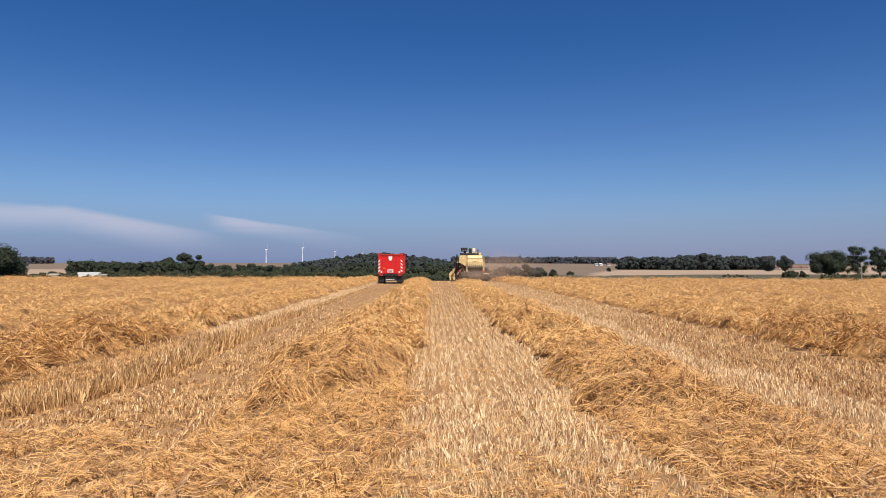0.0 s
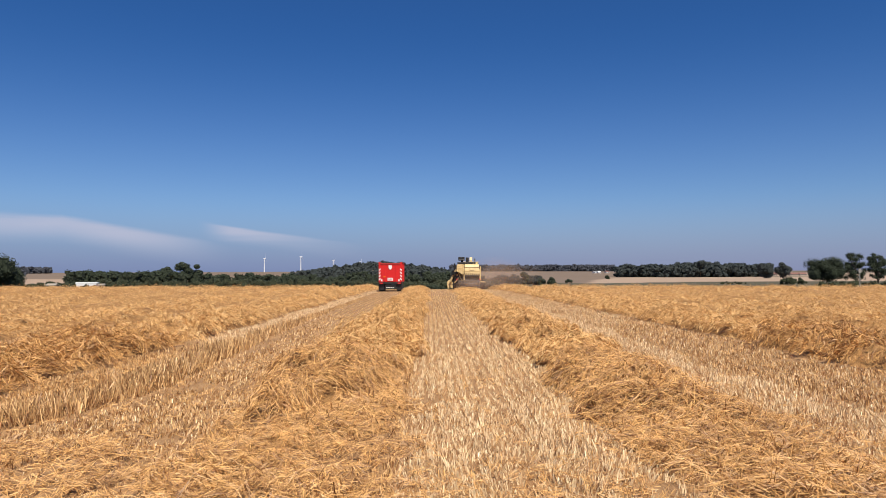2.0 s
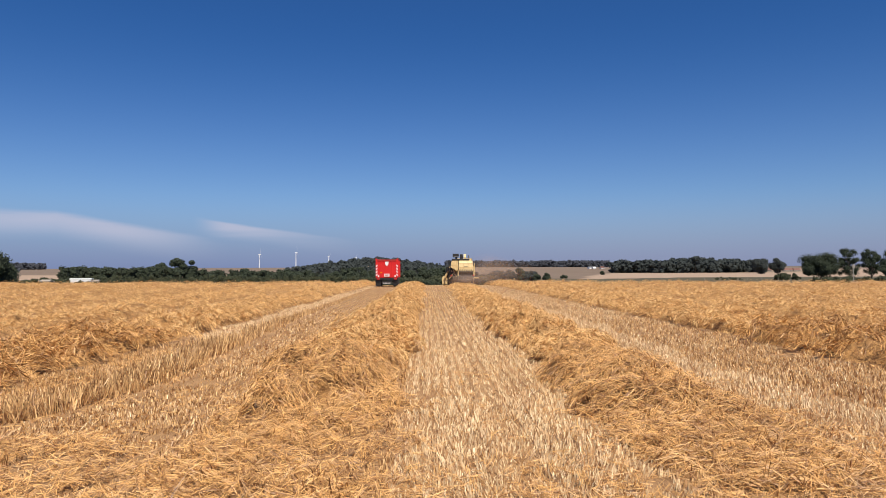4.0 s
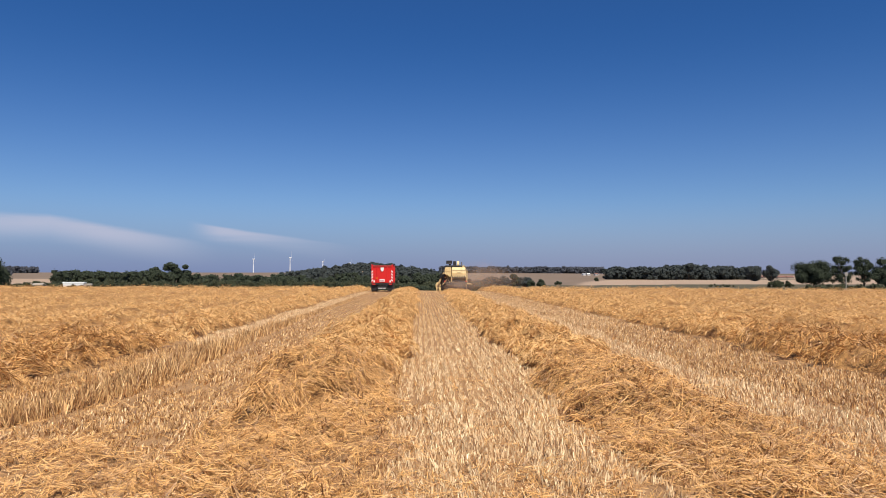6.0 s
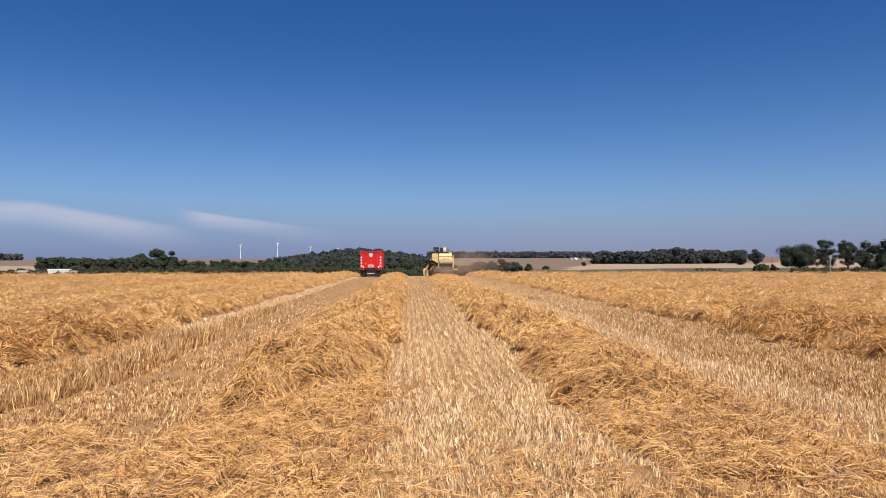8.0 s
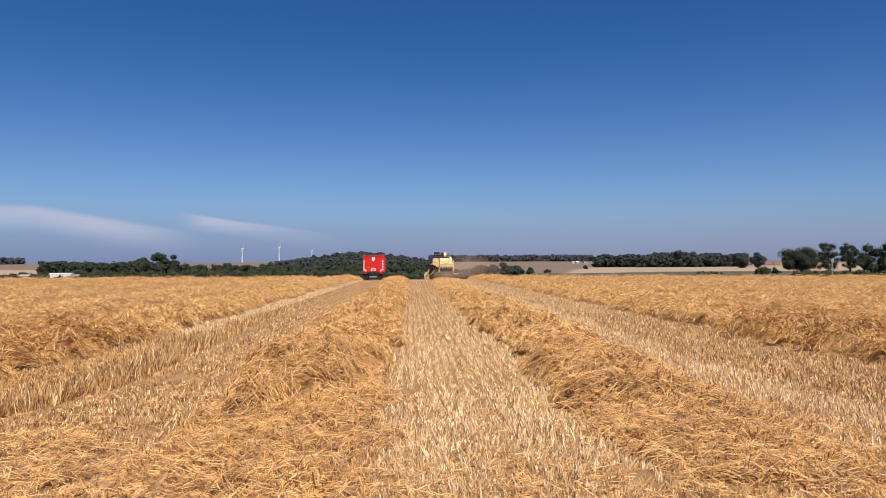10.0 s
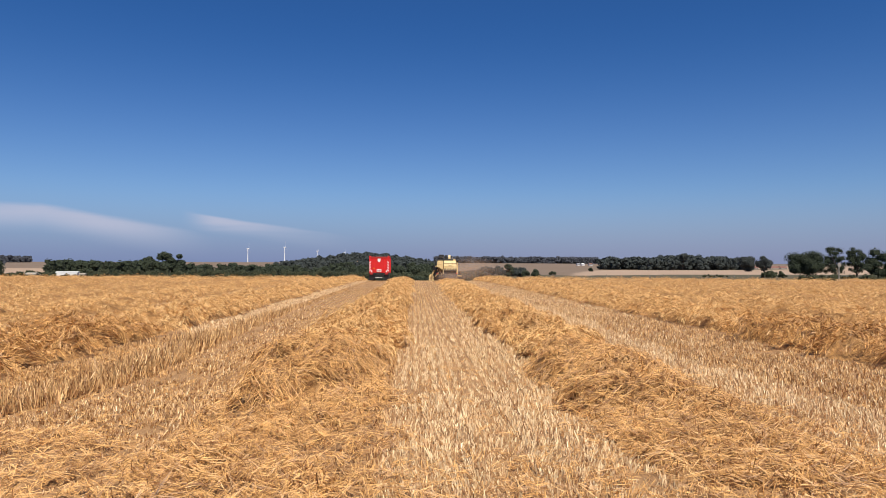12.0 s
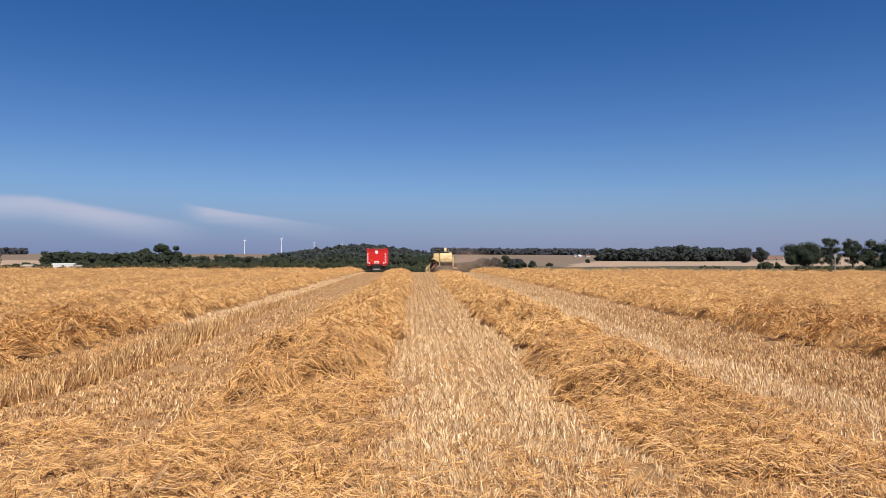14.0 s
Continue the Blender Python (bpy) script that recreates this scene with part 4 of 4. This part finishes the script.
# ---- combine harvester ----
def build_combine():
    root = tagged(new("combine_harvester"), "faded yellow combine harvester at work in a dusty field", "combine harvester")
    hood = part("straw_hood", prism([(0.0, 1.66), (-0.08, 1.85), (-0.05, 2.25), (0.06, 2.68), (0.20, 2.90), (0.42, 3.02), (1.6, 3.06), (1.6, 1.5), (0.6, 1.5)], -0.56, 1.25), YELLOW, root)
    for v in hood.data.vertices:      # the hood narrows to its top
        if v.co.z > 2.5:
            v.co.x = 0.20 + (v.co.x - 0.20) * (0.86 if v.co.x > 0.20 else 0.98)
    for z in (2.12, 2.62):
        part("hood_seam", box(-0.54, 1.19, -0.085 + 0.2 * max(0, z - 2.2), 0.3, z, z + 0.035), DUSTY_YELLOW, hood)
    part("hood_handle", rod((0.1, -0.10, 2.30), (0.55, -0.10, 2.30), 0.02), BLACK, hood)
    for x in (0.05, 0.68):
        part("hood_rib", prism([(-0.095, 2.02), (-0.065, 2.26), (0.05, 2.68), (0.08, 2.66), (-0.03, 2.24), (-0.06, 2.02)], x - 0.025, x + 0.025), DUSTY_YELLOW, hood)
    # side flap beside the hood, its lower edge cut on the slant
    flank = part("flank_panel", plate([(-1.50, 2.16), (-1.46, 2.88), (-1.36, 3.00), (-0.70, 3.02), (-0.64, 2.90), (-0.64, 1.86), (-0.86, 1.80), (-1.16, 2.04)], 0.26, 1.5), YELLOW, root)
    part("flank_seam", box(-1.44, -0.68, 0.242, 0.258, 2.46, 2.50), DUSTY_YELLOW, flank)
    # black block puts the gap's shade between flank and hood
    part("gap_shade", box(-0.638, -0.562, 0.55, 1.58, 1.6, 2.96), BLACK, root, "black block standing in for shade in the gap beside the hood")
    # mouth under the hood, its shade a dark block; row of pale rubber teeth
    part("mouth_shade", box(-0.62, 1.22, 0.30, 1.5, 1.10, 1.64, 0.03), BARK, root, "dark brown block standing in for the shaded straw outlet")
    part("mouth_cheek", plate([(1.14, 1.70), (1.26, 1.70), (1.32, 1.02), (1.20, 1.02)], -0.05, 0.5), DUSTY_YELLOW, root)
    part("mouth_cheek", plate([(-0.66, 1.84), (-0.54, 1.84), (-0.52, 1.02), (-0.68, 1.02)], -0.05, 0.5), DUSTY_YELLOW, root)
    part("warning_board", box(-0.54, 1.22, -0.104, -0.082, 1.58, 2.00, 0.008), BARK, hood, "dark band behind pale warning teeth")
    for k in range(8):
        x = -0.42 + k * 0.218
        part("warning_tooth", plate([(x - 0.115, 2.0), (x + 0.10, 2.0), (x + 0.075, 1.74), (x + 0.03, 1.70)], -0.118, -0.106), YELLOW, hood, "pale warning tooth")
    part("mouth_beam", box(-0.72, 1.32, -0.12, 0.06, 1.00, 1.14, 0.03), BARK, root, "brown dusty cross beam")
    for x in (-0.4, 0.3, 1.0):
        part("beam_bracket", box(x - 0.04, x + 0.04, -0.05, 0.30, 1.14, 1.24, 0.01), STEEL, root)
    # swung-out shield, chute and delivery pipe
    part("side_shield", plate([(-2.66, 0.42), (-2.10, 0.46), (-2.06, 0.95), (-2.28, 1.22), (-2.54, 1.16), (-2.70, 0.90)], 1.9, 1.98), YELLOW, root)
    part("shield_fold", plate([(-2.58, 0.60), (-2.10, 0.64), (-2.06, 0.72), (-2.56, 0.70)], 1.86, 1.896), DUSTY_YELLOW, root)
    part("delivery_chute", rod((-2.30, 1.7, 0.95), (-1.62, 1.7, 2.40), 0.13, r2=0.10, sides=14), DUSTY_YELLOW, root)
    part("tailings_pipe", rod((-1.74, 1.2, 2.30), (-1.78, 1.2, 3.12), 0.07, sides=12), BLACK, root, "black upright pipe")
    part("side_arm", plate([(1.28, 1.06), (1.88, 0.96), (1.90, 0.84), (1.28, 0.88)], 0.5, 0.62), DUSTY_YELLOW, root)
    part("side_panel", box(-1.78, -1.425, 0.9, 5.2, 1.0, 2.15, 0.06), BLACK, root, "dark open side with drives")
    part("side_panel", box(1.265, 1.36, 0.5, 5.2, 1.15, 2.75, 0.04), YELLOW, root)
    # separator body and tank
    part("body", prism([(1.6, 1.0), (5.6, 1.0), (5.6, 2.95), (1.6, 2.95)], -1.42, 1.15), DUSTY_YELLOW, root)
    part("grain_tank", prism([(2.9, 2.954), (5.3, 2.954), (5.5, 3.30), (2.7, 3.30)], -1.30, 1.05), YELLOW, root)
    engine = part("engine_cover", box(-1.42, 0.50, 1.0, 2.6, 3.03, 3.28, 0.06), BLACK, root, "black engine cover")
    intake = part("air_screen", box(-1.32, -0.58, 1.2, 2.1, 3.48, 3.90, 0.06), BLACK, root, "black rotary air screen box")
    part("screen_rim", box(-1.22, -0.56, 1.17, 1.21, 3.52, 3.57, 0.01), STEEL, intake)
    part("intake_post", box(-1.0, -0.75, 1.5, 1.9, 3.28, 3.48), BLACK, intake)
    part("engine_block", box(-0.44, -0.08, 1.3, 2.3, 3.20, 3.84, 0.08), BLACK, root, "black engine housing")
    part("battery_box", box(0.34, 0.72, 1.1, 1.6, 3.03, 3.24, 0.03), BLACK, root, "black box on the deck")
    part("exhaust", rod((0.62, 1.5, 2.95), (0.62, 1.5, 3.70), 0.09), STEEL, root)
    part("elevator_head", prism([(1.7, 2.9), (2.3, 2.9), (2.5, 3.55), (2.3, 3.90), (1.9, 3.88), (1.7, 3.5)], 0.02, 0.32), YELLOW, root)
    part("unloading_auger", rod((0.85, 4.4, 3.25), (0.85, 1.3, 3.12), 0.15, sides=16), YELLOW, root)
    # guard rail on the deck
    bm = rod((0.45, 0.8, 3.30), (1.0, 0.8, 3.30), 0.025)
    for x in (0.45, 0.72, 1.0):
        rod((x, 0.8, 2.95), (x, 0.8, 3.30), 0.022, bm)
    part("guard_rail", bm, STEEL, root)
    # cab ahead of the tank
    cab = part("cab", box(-0.95, 0.95, 5.7, 7.0, 1.7, 3.25, 0.12), DARK_GLASS, root)
    part("cab_roof", box(-1.05, 1.05, 5.6, 7.15, 3.26, 3.48, 0.08), YELLOW, cab)
    # threshing drives on the near side: belts, pulleys, chutes
    side = new("drive_side")
    side.parent = root
    for y, z, r in ((2.1, 1.2, 0.38), (3.1, 1.9, 0.45), (4.2, 1.4, 0.34)):
        part("pulley", lathe([(0.03, -1.92), (r * 0.9, -1.91), (r, -1.88), (r, -1.82), (r * 0.9, -1.80), (0.03, -1.80)], 20), BLACK, side).location = (0, y, z)
    for x, z, r in ((-1.42, 1.74, 0.30), (-1.04, 1.36, 0.24)):
        disc = part("fan_disc", lathe([(0.03, -0.05), (r * 0.9, -0.05), (r, -0.03), (r, 0.03), (r * 0.9, 0.05), (0.03, 0.05)], 22), RUBBER, side)
        disc.location, disc.rotation_euler = (x, 0.78, z), (0, 0, radians(80))
        part("disc_hub", lathe([(0.01, -0.09), (r * 0.3, -0.07), (r * 0.34, 0.0), (0.01, 0.0)], 14), DUSTY_YELLOW, disc)
    part("drive_strut", rod((-0.80, 0.7, 0.95), (-1.30, 0.7, 2.05), 0.05), DUSTY_YELLOW, side)
    part("drive_strut", rod((-1.75, 0.7, 0.80), (-1.10, 0.7, 1.62), 0.045), DUSTY_YELLOW, side)
    part("belt_guard", box(-2.05, -1.80, 1.4, 4.4, 1.75, 2.35, 0.08), BLACK, side)
    part("elevator", prism([(3.4, 0.9), (3.8, 0.9), (3.5, 2.3), (3.1, 2.3)], -2.20, -1.95), BLACK, side)
    # chopper and dark throat under the hood
    part("chopper", box(-1.30, 1.14, 0.35, 1.2, 0.62, 1.09, 0.06), BARK, root)
    for k in range(8):
        x = -1.22 + k * 0.31
        part("spreader_vane", box(x, x + 0.02, 0.02, 0.36, 0.72, 1.02), STEEL, root)
    part("rear_bumper", box(-1.36, 1.12, 0.07, 0.16, 0.86, 0.94, 0.02), BLACK, root)
    part("rear_axle", box(-1.1, 0.95, 1.35, 1.6, 0.45, 0.68, 0.04), BLACK, root)
    for s, x in ((-1, -1.36), (1, 1.12)):
        part("tail_lamp", box(x - 0.08 + s * 0.1, x + 0.08 + s * 0.1, -0.06, 0.03, 1.14, 1.30, 0.01), REFLECT_RED, root, "red tail lamp")
    for s, x in ((-1, -1.45), (1, 1.2)):
        part("mirror_arm", rod((x, 5.6, 2.7), (x + s * 0.5, 5.5, 2.8), 0.03), BLACK, root)
    # header, wider than the machine
    head = new("header")
    head.parent = root
    part("table", prism([(7.3, 0.2), (8.9, 0.12), (8.9, 0.2), (7.7, 0.38), (7.5, 0.95), (7.3, 0.95)], -2.72, 1.35), YELLOW, head)
    for x in (-2.72, 1.35):
        part("end_plate", prism([(7.0, 0.15), (9.3, 0.10), (9.6, 0.3), (8.6, 0.85), (7.4, 1.2), (7.0, 1.0)], x - 0.09, x + 0.09), YELLOW, head)
    bm = rod((-2.6, 8.4, 1.0), (1.25, 8.4, 1.0), 0.06)
    part("reel_tube", bm, STEEL, head)
    for k in range(5):
        a = 2 * math.pi * k / 5
        part("reel_bat", rod((-2.6, 8.4 + 0.5 * math.cos(a), 1.0 + 0.5 * math.sin(a)), (1.25, 8.4 + 0.5 * math.cos(a), 1.0 + 0.5 * math.sin(a)), 0.03), DUSTY_YELLOW, head)
    part("feeder_house", prism([(5.5, 0.9), (7.35, 0.3), (7.35, 0.9), (5.5, 1.7)], -0.6, 0.7), DUSTY_YELLOW, root)
    # swath divider that swings out at the side
    part("side_divider", prism([(2.9, 0.15), (4.6, 0.12), (4.7, 0.5), (3.6, 0.95), (2.9, 0.75)], -2.68, -2.38), YELLOW, root)
    part("divider_arm", rod((-1.2, 3.9, 0.8), (-2.5, 3.7, 0.6), 0.06), BLACK, root)
    front = [wheel(root, s, 5.0, 0.85, 0.62, YELLOW, 18) for s in (-1.80, 1.55)]
    back = [wheel(root, s, 1.5, 0.52, 0.36, YELLOW, 14) for s in (-1.28, 1.02)]
    return root, front, back


def build_dust():
    """Thin bowed veils of dust that drift behind the machine."""
    root = tagged(new("dust_cloud"), "thin brown haze of chaff dust behind the combine", "dust", kind="stuff")
    for x, y, z, w, h in ((0.2, -1.6, 0.55, 2.8, 1.0), (0.6, -0.6, 0.9, 2.6, 1.3), (1.6, -2.4, 0.5, 3.2, 0.9), (2.4, 0.4, 1.3, 2.6, 1.7), (3.8, 1.6, 1.6, 3.2, 2.0), (5.6, 2.6, 1.4, 4.0, 1.9), (3.2, 3.4, 2.0, 3.4, 2.1), (-0.4, -1.2, 0.6, 2.0, 0.9)):
        bm = bmesh.new()
        bmesh.ops.create_grid(bm, x_segments=12, y_segments=12, size=1, matrix=Matrix.Rotation(radians(90), 4, "X"))
        for v in bm.verts:
            v.co = Vector((v.co.x * w, 0.5 * (v.co.x ** 2 + v.co.z ** 2) + 0.3 * noise.noise(v.co * 1.5 + Vector((x, y, z))), v.co.z * h))
        veil_ = part("dust_veil", bm, DUST, root, smooth=True)
        veil_.location = (x, y, z)
    return root


trailer, trailer_wheels = build_trailer()
combine, front_wheels, back_wheels = build_combine()
dust = build_dust()

TIMES = [0, 1, 2, 3, 4, 5, 6, 7, 8, 9, 10, 11, 12, 13, 14]
TRAILER_X = [-3.96 - 0.017 * t for t in TIMES]
COMBINE_X = [4.5] * 15


def roll_rows(w, r, speed):
    """A wheel's turn as its thing goes ahead, less than a right angle from row to row."""
    step = 0.25
    loc = w.location.copy()
    return [(i * step, pose(loc.x, loc.y, loc.z, -math.degrees(speed * i * step / r), 0, 0)) for i in range(int(14 / step) + 1)]


def motions():
    ahead = [(t, 69 + 1.62 * t - 0.026 * t * t) for t in TIMES]
    rows = []
    for (t, y), x in zip(ahead, TRAILER_X):
        lie = math.degrees(math.atan((float(land(x, y + 3)) - float(land(x, y))) / 3))
        rows.append((t, pose(x, y, float(land(x, y)), lie, 0, 0)))
    walk(trailer, rows)
    for w in trailer_wheels:
        walk(w, roll_rows(w, 0.55, 1.26))
    rows, drift = [], []
    for t, x in zip(TIMES, COMBINE_X):
        y = 82 + 1.5 * t
        lie = math.degrees(math.atan((float(land(x, y + 5)) - float(land(x, y))) / 5))
        rows.append((t, pose(x, y, float(land(x, y)), lie, 0, -4)))
        drift.append((t, pose(x, y, float(land(x, y)), 0, 0, 0)))
    walk(combine, rows)
    for w in front_wheels:
        walk(w, roll_rows(w, 0.85, 1.5))
    for w in back_wheels:
        walk(w, roll_rows(w, 0.52, 1.5))
    walk(dust, drift)


motions()
